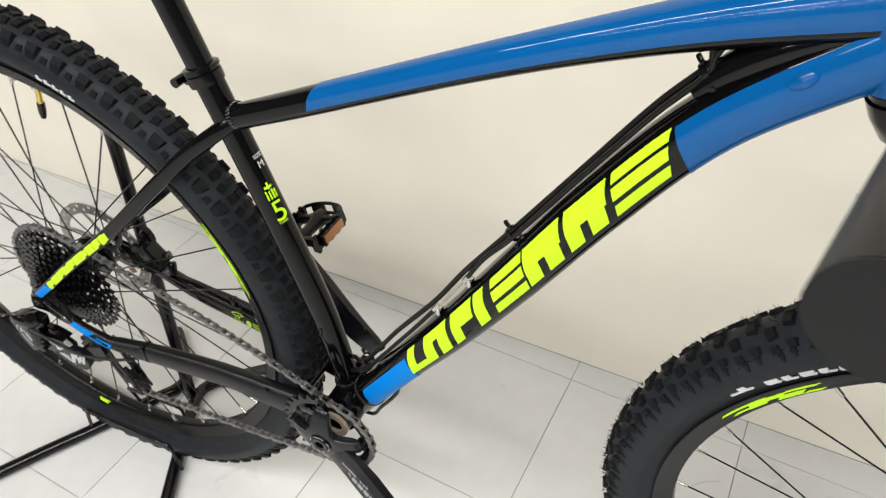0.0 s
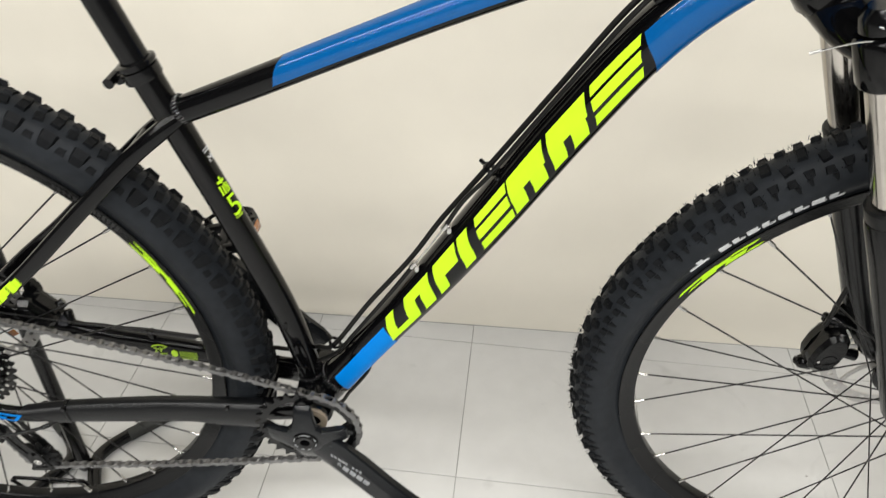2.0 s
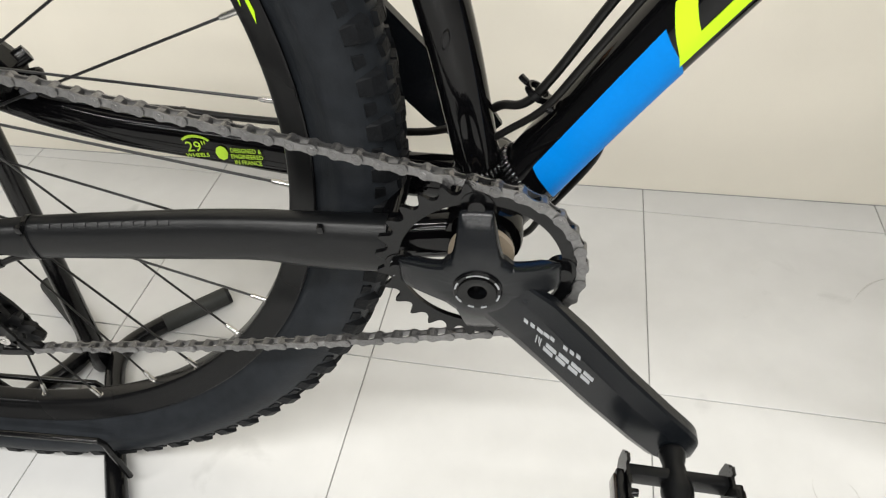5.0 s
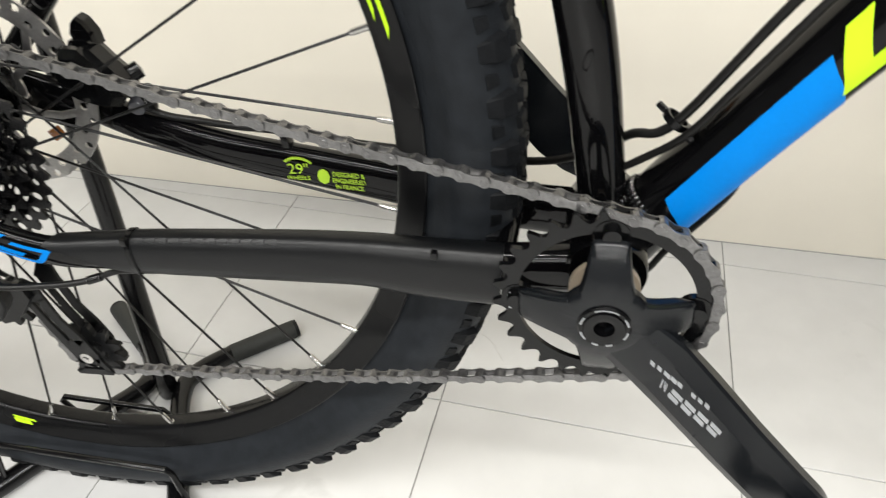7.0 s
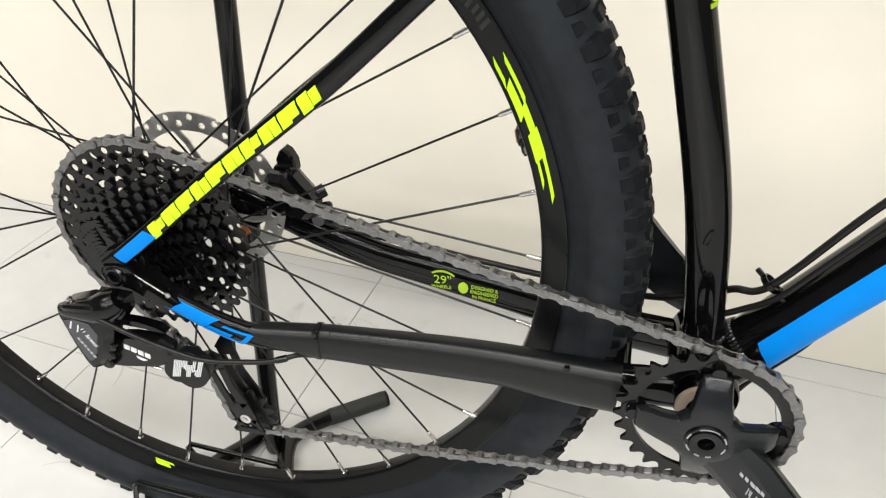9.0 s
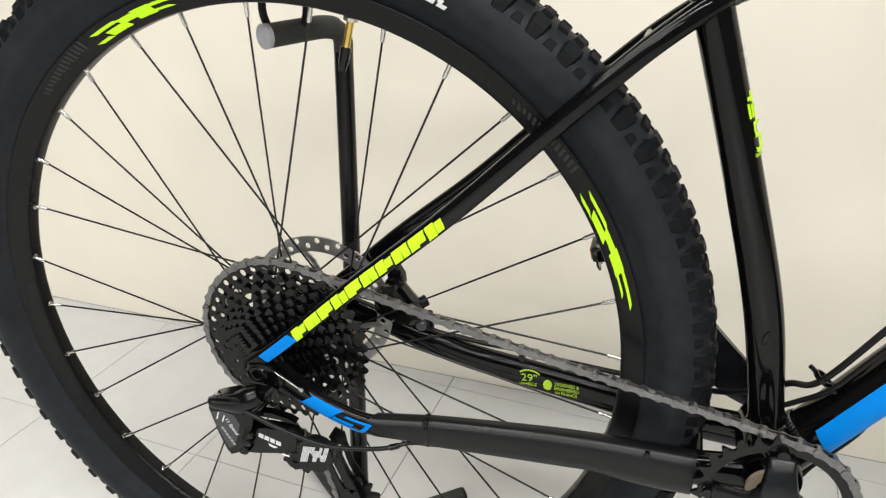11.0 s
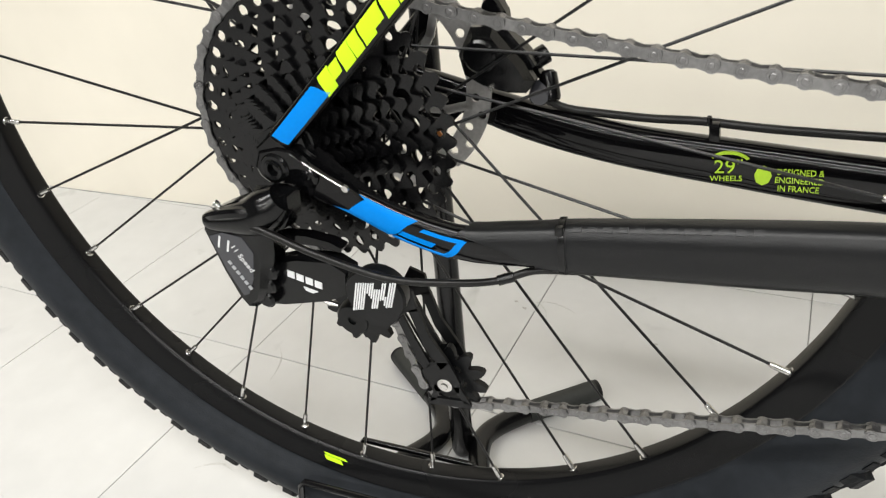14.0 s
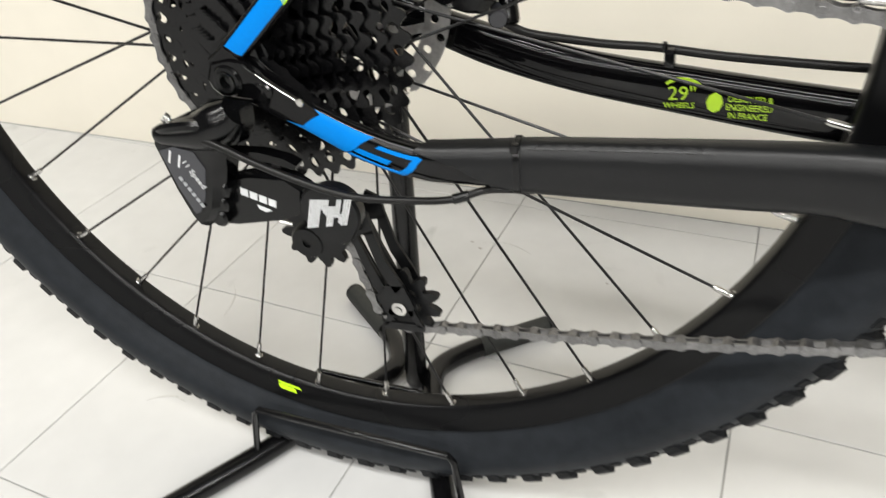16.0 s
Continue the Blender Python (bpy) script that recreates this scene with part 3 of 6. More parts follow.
ss_r_t, ss_l_t = Tube(RIGHT_SS, 2.8), Tube(LEFT_SS, 2.8)
ss_r = part("seat_stay", ss_r_t.geo(24), GLOSS_BLACK, bike, "glossy black seat stay with yellow print blocks")
part("seat_stay", ss_l_t.geo(24), GLOSS_BLACK, bike, "glossy black seat stay")
g = Geo()
ss_r_t.patch(g, 0.006, 0.0470, 62, 122, 0.0005, 0.004, 0.004, lean_end=0.006)
part("blue_mark", g, SKY_BLUE, ss_r, "bright blue painted band")
for k in range(10):
    g = Geo()
    s, w = 0.0500 + 0.0177 * k, 0.0156
    low, top, foot = 130 if k in (0, 9) else 121, 62 if k % 3 else 72, 121 if k % 2 else 106
    ss_r_t.patch(g, s, s + w * 0.56, low, 62, 0.0005, 0.0035, 0.004)
    ss_r_t.patch(g, s + w * 0.61, s + w * 1.06, foot, top, 0.0005, 0.0030, 0.004)
    part("decal_block", g, YELLOW, ss_r, "acid yellow printed block")
g = Geo().lathe([(0.0, -0.020), (0.0055, -0.020), (0.0055, 0.020), (0.0, 0.020)], Matrix.Translation((0.300, 0, 0.741)), 14)
part("stay_bridge", g, GLOSS_BLACK, bike)
g = Geo().lathe([(0.0, -0.04), (0.0065, -0.04), (0.0065, 0.04), (0.0, 0.04)], Matrix.Translation((0.372, 0, 0.418)), 14)
part("stay_bridge", g, GLOSS_BLACK, bike)

# dropouts
for side in (-1, 1):
    y = 0.0640 if side > 0 else -0.0520
    outline = [(-0.0115, 0.4440), (-0.0115, 0.4620), (-0.0070, 0.4710), (0.0060, 0.4770), (0.0180, 0.4740), (0.0200, 0.4640), (0.0420, 0.4450), (0.0560, 0.4350), (0.0460, 0.4260), (0.0280, 0.4310), (0.0120, 0.4400)]
    g = Geo().plate(outline, y - 0.004, y + 0.004)
    drop = part("dropout", g, GLOSS_BLACK, bike, "black frame dropout", smooth=20)
    if side < 0:
        drop.location = (-0.0055, 0.0, -0.0050)
    if side < 0:
        yoke = [(-0.0110, 0.4480), (-0.0100, 0.4640), (0.0010, 0.4720), (0.0130, 0.4630), (0.0290, 0.4520), (0.0440, 0.4435), (0.0520, 0.4370), (0.0420, 0.4300), (0.0280, 0.4330), (0.0100, 0.4420)]
        part("yoke", Geo().add(*hull(shrink(yoke, 0.96), -0.0597, yoke, -0.0583)).add(*hull(yoke, -0.0583, yoke, -0.0545)), GLOSS_BLACK, drop, "smooth black frame yoke", smooth=25)
        face = [(-0.0118, 0.4535), (-0.0075, 0.4625), (0.0040, 0.4650), (0.0145, 0.4640), (0.0225, 0.4560), (0.0272, 0.4492), (0.0255, 0.4450), (0.0215, 0.4432), (-0.0050, 0.4445), (-0.0100, 0.4480)]
        g = Geo().add(*hull(shrink(face, 0.92), -0.0615, face, -0.0605)).add(*hull(face, -0.0605, face, -0.0575))
        g.lathe([(0.0, -0.0621), (0.0022, -0.0621), (0.0030, -0.0615), (0.0030, -0.0603), (0.0, -0.0603)], Matrix.Translation((0.0200, 0, 0.4505)), 14)
        part("hanger_plate", g, GLOSS_BLACK, drop, "black derailleur hanger plate", smooth=25)
        g = Geo().lathe([(0.0, -0.0607), (0.0034, -0.0607), (0.0034, -0.0640), (0.0056, -0.0645), (0.0060, -0.0635), (0.0078, -0.0633), (0.0088, -0.0617), (0.0, -0.0605)], Matrix.Translation((0.0015, 0, 0.4535)), 24)
        part("axle_bolt", g, SATIN_BLACK, drop, "black through axle end")
        # thin bright rod with a rounded end along the yoke's edge
        g = Geo().rod([(0.0130, -0.0610, 0.4625), (0.0165, -0.0610, 0.4595), (0.0290, -0.0607, 0.4515), (0.0410, -0.0603, 0.4445)], 0.00055, 8)
        g.lathe([(0.0, -0.0012), (0.0020, -0.0010), (0.0024, 0.0), (0.0020, 0.001), (0.0, 0.0012)], Matrix.Translation((0.0425, -0.0603, 0.4440)), 12)
        part("bright_edge", g, NICKEL, drop, "thin bright line along the edge of the frame yoke")

# print on the seat tube
def on_tube(tube, s, angle, off=0.0007):
    p = tube.point(s, angle, off)
    along = (tube.point(s + 0.005, angle, off) - p).normalized()
    across = (tube.point(s, angle - 4, off) - tube.point(s, angle + 4, off)).normalized()
    return p, along, across


def text_on(tube, s, angle, name, body, size, mat, parent, spin=0, off=0.0008, squeeze=1.0):
    p, along, _ = on_tube(tube, s, angle, off)
    a = tube.point(s, angle - 6, off) - tube.point(s, angle + 6, off)
    n = a.cross(along)
    if (p - tube.point(s, angle, off - 0.003)).dot(n) < 0:
        n = -n
    z = n.normalized()
    x = along.cross(z).normalized()
    x, y = x, z.cross(x).normalized()
    m = Matrix((x, y, z)).transposed().to_4x4()
    return text_part(name, body, size, Matrix.Translation(p) @ m @ pose(0, 0, 0, 0, 0, spin), mat, parent, squeeze=squeeze)

# ---- wheels ----
def arc_patch(g, r0, r1, a0, a1, y, lean=0.0, thick=0.0008, n=None):
    """A flat curved sheet on a wheel's drive side, from radius r0 to r1 and angle a0 to a1 in degrees."""
    n = n or max(2, int(abs(a1 - a0) / 1.2) + 1)
    v, f = [], []
    for lift in (0.0, thick):
        for i in range(n):
            for r, sh in ((r0, 0.0), (r1, lean)):
                a = radians(a0 + (a1 - a0) * i / (n - 1) + sh)
                v.append((r * math.cos(a), (y(r) if callable(y) else y) + lift, r * math.sin(a)))
    for i in range(n - 1):
        k = 2 * i
        f += [(k, k + 1, k + 3, k + 2), (2 * n + k, 2 * n + k + 2, 2 * n + k + 3, 2 * n + k + 1), (k + 1, 2 * n + k + 1, 2 * n + k + 3, k + 3), (k, k + 2, 2 * n + k + 2, 2 * n + k)]
    f += [(0, 2 * n, 2 * n + 1, 1), (2 * n - 2, 2 * n - 1, 4 * n - 1, 4 * n - 2)]
    return g.add(v, f)


def side_patch(g, tyre_y, r0, r1, a0, a1, lean=0.0):
    """The same on the bulging tyre wall, whose y follows the radius."""
    n = max(2, int(abs(a1 - a0) / 1.0) + 1)
    v, f = [], []
    for lift in (0.0006, -0.001):
        for i in range(n):
            for r, sh in ((r0, 0.0), (r1, lean)):
                a = radians(a0 + (a1 - a0) * i / (n - 1) + sh)
                v.append((r * math.cos(a), tyre_y(r) - lift, r * math.sin(a)))
    for i in range(n - 1):
        k = 2 * i
        f += [(k, k + 1, k + 3, k + 2), (k + 1, 2 * n + k + 1, 2 * n + k + 3, k + 3), (k, k + 2, 2 * n + k + 2, 2 * n + k)]
    f += [(0, 2 * n, 2 * n + 1, 1), (2 * n - 2, 2 * n - 1, 4 * n - 1, 4 * n - 2)]
    return g.add(v, f)


W = 1.018  # wheel size against a plain 622 rim
CASING = 0.0264
TYRE_R = 0.3435


def tyre_y(r):
    return -math.sqrt(max(CASING**2 - (r - TYRE_R) ** 2, 0.0))


RIM_HALF = [(0.2925, 0.0), (0.2925, 0.0050), (0.2929, 0.0064), (0.2938, 0.0075), (0.2954, 0.0085), (0.3010, 0.0107), (0.3060, 0.0127), (0.3102, 0.0146), (0.3112, 0.0144), (0.3114, 0.0128), (0.3070, 0.0105)]


def rim_y(r):
    """The drive side of the sloping rim wall at radius r."""
    return -float(np.interp(r / W, [q[0] for q in RIM_HALF[2:8]], [q[1] for q in RIM_HALF[2:8]])) - 0.0005


def rim_geo():
    half = [(r * W, y) for r, y in RIM_HALF]
    return Geo().lathe([(r, -y) for r, y in half] + [(r, y) for r, y in half[::-1][:-1]], None, 160, True)


def tyre_geo():
    prof = []
    for k in range(25):
        a = radians(-132 + 264 * k / 24)
        r = TYRE_R + CASING * math.cos(a)
        y = CASING * math.sin(a)
        prof.append((r, y * (1.0 if r > 0.3315 else 0.91)))
    prof += [(0.3222, 0.0150), (0.3196, 0.0126), (0.3162, 0.0118), (0.3130, 0.0095), (0.3130, -0.0095), (0.3162, -0.0118), (0.3196, -0.0126), (0.3222, -0.0150)]
    return Geo().lathe(prof, None, 180, True)


def knob(g, a, across, wide, long, tall, skew=0.0):
    """One tread block at wheel angle a (degrees) and across degrees from the crown."""
    m = pose(0, 0, 0, 0, -a, 0) @ Matrix.Translation((TYRE_R, 0, 0)) @ pose(0, 0, 0, 0, 0, across) @ Matrix.Translation((CASING + tall / 2 - 0.0012, 0, 0)) @ pose(0, 0, 0, skew, 0, 0)
    h, w, l = tall / 2 + 0.0006, wide / 2, long / 2
    s = 0.78
    v = [(-h, -w, -l), (-h, w, -l), (-h, w, l), (-h, -w, l), (h, -w * s, -l * s), (h, w * s, -l * s), (h, w * s, l * s), (h, -w * s, l * s)]
    f = [(0, 3, 2, 1), (4, 5, 6, 7), (0, 1, 5, 4), (1, 2, 6, 5), (2, 3, 7, 6), (3, 0, 4, 7)]
    return g.add(v, f, m)


def ramp(g, a, up, down, long0, long1, tall0, tall1):
    """A shoulder block that runs out down the tyre wall, from up to down degrees off the crown."""
    v = []
    for across, l, t in ((up, long0, tall0), (down, long1, tall1)):
        m = pose(0, 0, 0, 0, -a, 0) @ Matrix.Translation((TYRE_R, 0, 0)) @ pose(0, 0, 0, 0, 0, across) @ Matrix.Translation((CASING, 0, 0))
        v += [m @ Vector(p) for p in ((-0.0012, 0, -l / 2), (t, 0, -l * 0.36), (t, 0, l * 0.36), (-0.0012, 0, l / 2))]
    return g.add(v, [(0, 3, 2, 1), (4, 5, 6, 7), (0, 1, 5, 4), (1, 2, 6, 5), (2, 3, 7, 6), (3, 0, 4, 7)])


def tread_geo(seed, worn=False):
    """Two rows of crown blocks and ramped shoulder blocks; the rear pattern is lower and wider spaced."""
    rnd = random.Random(seed)
    g = Geo()
    count = 156 if worn else 146
    step = 360 / count
    high = 0.78 if worn else 1.0
    for k in range(count):
        a = step * k
        odd = k % 2
        for sgn in (-1, 1):
            b = a + rnd.uniform(-0.08, 0.08)
            if odd:
                knob(g, b, sgn * 10, 0.0105, 0.0095, 0.0044 * high, 6 * sgn)
                if worn:
                    ramp(g, b, sgn * 35, sgn * 50, 0.0165, 0.0150, 0.0050, 0.0034)
                    ramp(g, b, sgn * 50, sgn * 66, 0.0150, 0.0120, 0.0034, 0.0004)
                else:
                    ramp(g, b, sgn * 44, sgn * 57, 0.0100, 0.0078, 0.0044, 0.0022)
                    ramp(g, b + step * 0.1, sgn * 59, sgn * 74, 0.0060, 0.0030, 0.0019, 0.0002)
            else:
                knob(g, b, sgn * (15 if worn else 29), 0.0100, 0.0092, 0.0028 if worn else 0.0042, -12 * sgn)
                ramp(g, b, sgn * 49, sgn * 63, 0.0074, 0.0105, 0.0014 if worn else 0.0036, 0.0006 if worn else 0.0012)
                if not worn:
                    ramp(g, b - step * 0.15, sgn * 65, sgn * 80, 0.0062, 0.0022, 0.0016, 0.0002)
    return g


def hairs_geo(seed):
    """The fine moulding hairs of a new tyre."""
    rnd = random.Random(seed)
    g = Geo()
    for k in range(2600):
        a, across = rnd.uniform(0, 360), rnd.choice((-1, 1)) * rnd.choice((2, 10, 16, 34, 56, 60))
        m = pose(0, 0, 0, 0, -a, 0) @ Matrix.Translation((TYRE_R, 0, 0)) @ pose(0, 0, 0, 0, 0, across + rnd.uniform(-6, 6)) @ Matrix.Translation((CASING + 0.003, 0, 0)) @ pose(0, 0, 0, 0, rnd.uniform(-30, 30), rnd.uniform(-30, 30))
        l, w = rnd.uniform(0.0018, 0.0062), 0.0004
        g.add([(0, -w, -w), (0, w, -w), (0, 0, w), (l, 0, 0)], [(0, 2, 1), (0, 1, 3), (1, 2, 3), (2, 0, 3)], m)
    return g


def spoke_mesh(length, name):
    g = Geo().rod([(0, 0, 0), (length * 0.5, 0, 0), (length - 0.011, 0, 0)], 0.00095, 6)
    return g.mesh(name, SPOKE)


def nipple_mesh():
    g = Geo()
    m = pose(0, 0, 0, 0, 0, -90)
    g.lathe([(0.0, -0.0125), (0.0014, -0.0125), (0.0019, -0.0110), (0.0020, -0.0015), (0.0022, -0.0004), (0.0034, -0.0007), (0.0041, 0.0000), (0.0041, 0.0010), (0.0, 0.0012)], m, 12)
    return g.mesh("nipple", NICKEL)


NIPPLE = nipple_mesh()
KNOBS, LOW_KNOBS = tread_geo(1).mesh("tread", TREAD, 0), tread_geo(3, True).mesh("tread", TREAD, 0)
HAIRS = hairs_geo(2).mesh("moulding_hair", TREAD, 0)
TYRE, RIM_MESH = tyre_geo().mesh("tyre", RUBBER, 60), rim_geo().mesh("rim", RIM, 30)


def wheel(name, centre, phase, flange_r, flange_l, label, steer=0.0, lean=0.0):
    base = part(name, RIM_MESH, None, bike, label, at=Matrix.Translation(centre) @ pose(0, 0, 0, lean, 0, steer))
    part("tyre", TYRE, None, base, "black knobbly mountain bike tyre")
    tagged(part("tread", LOW_KNOBS if name == "rear_wheel" else KNOBS, None, base, "black rubber tread blocks"), kind="stuff")
    if name == "front_wheel":
        tagged(part("moulding_hair", HAIRS, None, base, "fine rubber moulding hairs"), kind="stuff")
    rim_r, hub_r = 0.2985, 0.0300
    cache = {}
    for k in range(32):
        right = k % 2 == 1
        lead = (1 if k % 4 in (1, 2) else -1) * (-1 if name == "front_wheel" else 1)
        a = radians(phase + 11.25 * k)
        b = a + lead * radians(76)
        y = flange_r if right else flange_l
        end = Vector((rim_r * math.cos(a), -0.0025 if right else 0.0025, rim_r * math.sin(a)))
        start = Vector((hub_r * math.cos(b), y + 0.0016 * lead * (1 if right else -1), hub_r * math.sin(b)))
        way = end - start
        key = round(way.length, 4)
        if key not in cache:
            cache[key] = spoke_mesh(way.length, "spoke")
        m = Matrix.Translation(start) @ way.to_track_quat("X", "Z").to_matrix().to_4x4()
        part("spoke", cache[key], None, base, at=m)
        part("nipple", NIPPLE, None, base, at=Matrix.Translation(end) @ way.to_track_quat("X", "Z").to_matrix().to_4x4())
    # hub
    g = Geo().lathe([(0.0, flange_r - 0.012), (0.018, flange_r - 0.012), (0.018, flange_r - 0.004), (0.0300, flange_r - 0.002), (0.0300, flange_r + 0.002), (0.017, flange_r + 0.005), (0.0145, flange_r + 0.014), (0.0145, flange_l - 0.014), (0.017, flange_l - 0.005), (0.0300, flange_l - 0.002), (0.0300, flange_l + 0.002), (0.019, flange_l + 0.004), (0.019, flange_l + 0.010), (0.0, flange_l + 0.010)], None, 32)
    part("hub", g, SATIN_BLACK, base, "black hub")
    end = 0.066 if name == "front_wheel" else 0.053
    g = Geo().lathe([(0.0, -end), (0.0095, -end), (0.0095, 0.066), (0.0, 0.066)], None, 20)
    part("axle", g, SATIN_BLACK, base)
    # brake disc on the far side
    size = 0.95 if name == "rear_wheel" else 1.0
    radii = [0.0622 + 0.00122 * j for j in range(15)]
    holes = [(9.0 * k, 0.0688 if k % 2 else 0.0748, 0.0030, 0.0030) for k in range(40)]
    g = Geo().drilled(radii, 400, 0.0500, 0.0518, holes, lambda i: -0.0030 if i % 66 < 14 else 0.0)
    for k in range(6):
        a = 60 * k + 20
        p = [pose(0, 0, 0, 0, -(a + 26 * t), 0) @ Vector((0.022 + 0.044 * t, 0, 0)) for t in (0, 0.33, 0.66, 1)]
        for q0, q1 in zip(p, p[1:]):
            mid, way = (q0 + q1) / 2, q1 - q0
            g.box((way.length + 0.004, 0.0018, 0.0058), Matrix.Translation(mid + Vector((0, 0.0509, 0))) @ way.to_track_quat("X", "Y").to_matrix().to_4x4() @ pose(0, 0, 0, 90, 0, 0), 0.0004)
    g.disc([0.017, 0.026], 36, 0.0500, 0.0518)
    part("brake_disc", g, ROTOR, base, "drilled steel brake disc", smooth=25, at=Matrix.Diagonal((size, 1, size, 1)))
    g = Geo()
    for k in range(6):
        g.lathe([(0.0, 0.0485), (0.0035, 0.0485), (0.0035, 0.0540), (0.0, 0.0540)], pose(0, 0, 0, 0, 60 * k + 20, 0) @ Matrix.Translation((0.022, 0, 0)), 10)
    part("disc_bolt", g, NICKEL, base)
    return base


TURNED = -4.6  # the front wheel is steered a little
rear = wheel("rear_wheel", AXLE + Vector((0.0075, 0, 0.0063)), -154.06, -0.0085, 0.0340, "black alloy rim of the rear wheel with yellow stickers", 1.17, -0.48)
front = wheel("front_wheel", FRONT, 170.3, -0.0340, 0.0300, "black alloy rim of the front wheel with a yellow sticker", TURNED, 1.44)


def rim_sticker(base, a0, a1):
    g = Geo()
    sgn = 1 if a1 > a0 else -1
    span = abs(a1 - a0)
    y = rim_y
    rows = [(0.00, 0.36, 0.3150, 0.3190), (0.10, 0.40, 0.3090, 0.3118), (0.30, 0.50, 0.3080, 0.3195), (0.50, 0.68, 0.3110, 0.3180), (0.60, 0.84, 0.3062, 0.3135), (0.70, 1.00, 0.3155, 0.3198), (0.84, 1.00, 0.3058, 0.3090)]
    for u0, u1, r0, r1 in rows:
        b0, b1 = a0 + sgn * span * u0, a0 + sgn * span * u1
        arc_patch(g, 0.3014 + (r0 - 0.3058) * 0.78, 0.3014 + (r1 - 0.3058) * 0.72, b0, b1, y, 1.2 * sgn)
    return part("rim_sticker", g, YELLOW, base, "acid yellow rim sticker")


rim_sticker(rear, 13.6, 32.2)
rim_sticker(rear, 102.0, 119.6)
rim_sticker(front, 156.0, 138.0)
g = Geo()
arc_patch(g, 0.3040, 0.3054, -104.2, -100.6, rim_y, 0.5)
arc_patch(g, 0.3062, 0.3092, -104.0, -101.2, rim_y, 0.5)
part("rim_sticker", g, YELLOW, rear, "small acid yellow rim sticker")
for a0 in (122.5, 36.5):
    g = Geo()
    for k in range(14):
        arc_patch(g, 0.3060 + 0.0006 * (k % 3), 0.3148 - 0.0007 * k * 0.5, a0 + 0.95 * k, a0 + 0.5 + 0.95 * k, rim_y, 0.4)
    part("rim_print", g, DIM_PRINT, rear, "dim grey printed bars")
# tyre print as plain white bars
g = Geo()
side_patch(g, tyre_y, 0.3303, 0.3329, 148.5, 144.6)
side_patch(g, tyre_y, 0.3329, 0.3370, 146.6, 145.4)
for k in range(8):
    a = 142.6 - 2.55 * k
    side_patch(g, tyre_y, 0.3273, 0.3300, a, a - 1.95, -0.3)
    side_patch(g, tyre_y, 0.3296, 0.3352, a, a - (1.2 if k % 2 else 1.9), -0.3)
part("tyre_print", g, WHITE_PRINT, front, "white printed bars")
g = Geo()
for k in range(5):
    a = 70.5 - 1.6 * k
    side_patch(g, tyre_y, 0.3349, 0.3378, a, a - 1.2, -0.2)
    side_patch(g, tyre_y, 0.3378, 0.3405, a, a - 0.6, -0.2)
part("tyre_print", g, WHITE_PRINT, rear, "white printed bars")
# inner tube valve
va = radians(76.0)
vm = Matrix.Translation((0.2980 * math.cos(va), 0, 0.2980 * math.sin(va))) @ Vector((-math.cos(va), 0, -math.sin(va))).to_track_quat("Y", "X").to_matrix().to_4x4()
g = Geo().lathe([(0.0, 0.0), (0.0030, 0.0), (0.0030, 0.024), (0.0, 0.024)], vm, 16)
valve = part("valve", g, BRASS, rear, "brass valve stem")
g = Geo().lathe([(0.0, 0.024), (0.0042, 0.024), (0.0042, 0.035), (0.0028, 0.043), (0.0, 0.0435)], vm, 16)
part("valve_cap", g, SATIN_BLACK, rear, "black plastic valve cap")
g = Geo().lathe([(0.0031, 0.0008), (0.0062, 0.0008), (0.0062, 0.0034), (0.0031, 0.0034)], vm, 8, True)
part("valve_nut", g, NICKEL, rear)

# ---- cassette ----
COGS = [42, 36, 32, 28, 25, 22, 19, 17, 15, 13, 11]
PITCH = 0.0127
first = None
for k, teeth in enumerate(COGS):
    r = PITCH * teeth / (2 * math.pi)
    y = -0.0115 - 0.0036 * k
    per = 8
    shape = [-0.0040, -0.0037, -0.0022, 0.0004, 0.0016, 0.0016, 0.0004, -0.0022]
    n = teeth * per
    inner = max(r - (0.0250 if k == 0 else 0.0150), 0.0165)
    steps = max(3, int((r - 0.0035 - inner) / 0.0012))
    radii = [inner + (r - 0.0035 - inner) * i / steps for i in range(steps + 1)] + [r]
    holes, many, wide = [], round(teeth * (0.95 if k == 0 else 0.64)), 18
    for i in range(many):
        a = 360 * (i + 0.31 * k) / many
        if r - 0.0115 > inner:
            if k == 0:
                holes.append((a, r - (0.0072, 0.0080, 0.0088)[i % 3], 0.0033, (0.0030, 0.0036, 0.0024)[i % 3]))
            else:
                holes.append((a, r - (0.0086, 0.0092)[i % 2], (0.0050, 0.0044)[i % 2], (0.0034, 0.0042)[i % 2]))
    for i in range(wide if k == 0 else 0):
        holes.append((360 * (i + 0.5) / wide, r - 0.0184, 0.0092, 0.0050))
    g = Geo()
    if holes:
        g.drilled(radii, n, y - 0.0009, y + 0.0009, holes, lambda i: shape[i % per])
    else:
        g.disc(radii, n, y - 0.0009, y + 0.0009, None, lambda i: shape[i % per])
    if first is None:
        first = part("cassette", g, COG, bike, "black eleven-speed cassette, largest sprocket", smooth=25, at=Matrix.Translation(AXLE + Vector((-0.0040, 0, -0.0020))))
    else:
        part("sprocket", g, COG, first, smooth=25)
g = Geo().lathe([(0.0, -0.0510), (0.0125, -0.0510), (0.0160, -0.0500), (0.0165, -0.0480), (0.0168, -0.0110), (0.0, -0.0110)], None, 32)
part("freehub_body", g, SATIN_BLACK, first)
ARM_MESH = Geo().box((0.020, 0.010, 0.0030), None, 0.0006).mesh("carrier_arm", COG)
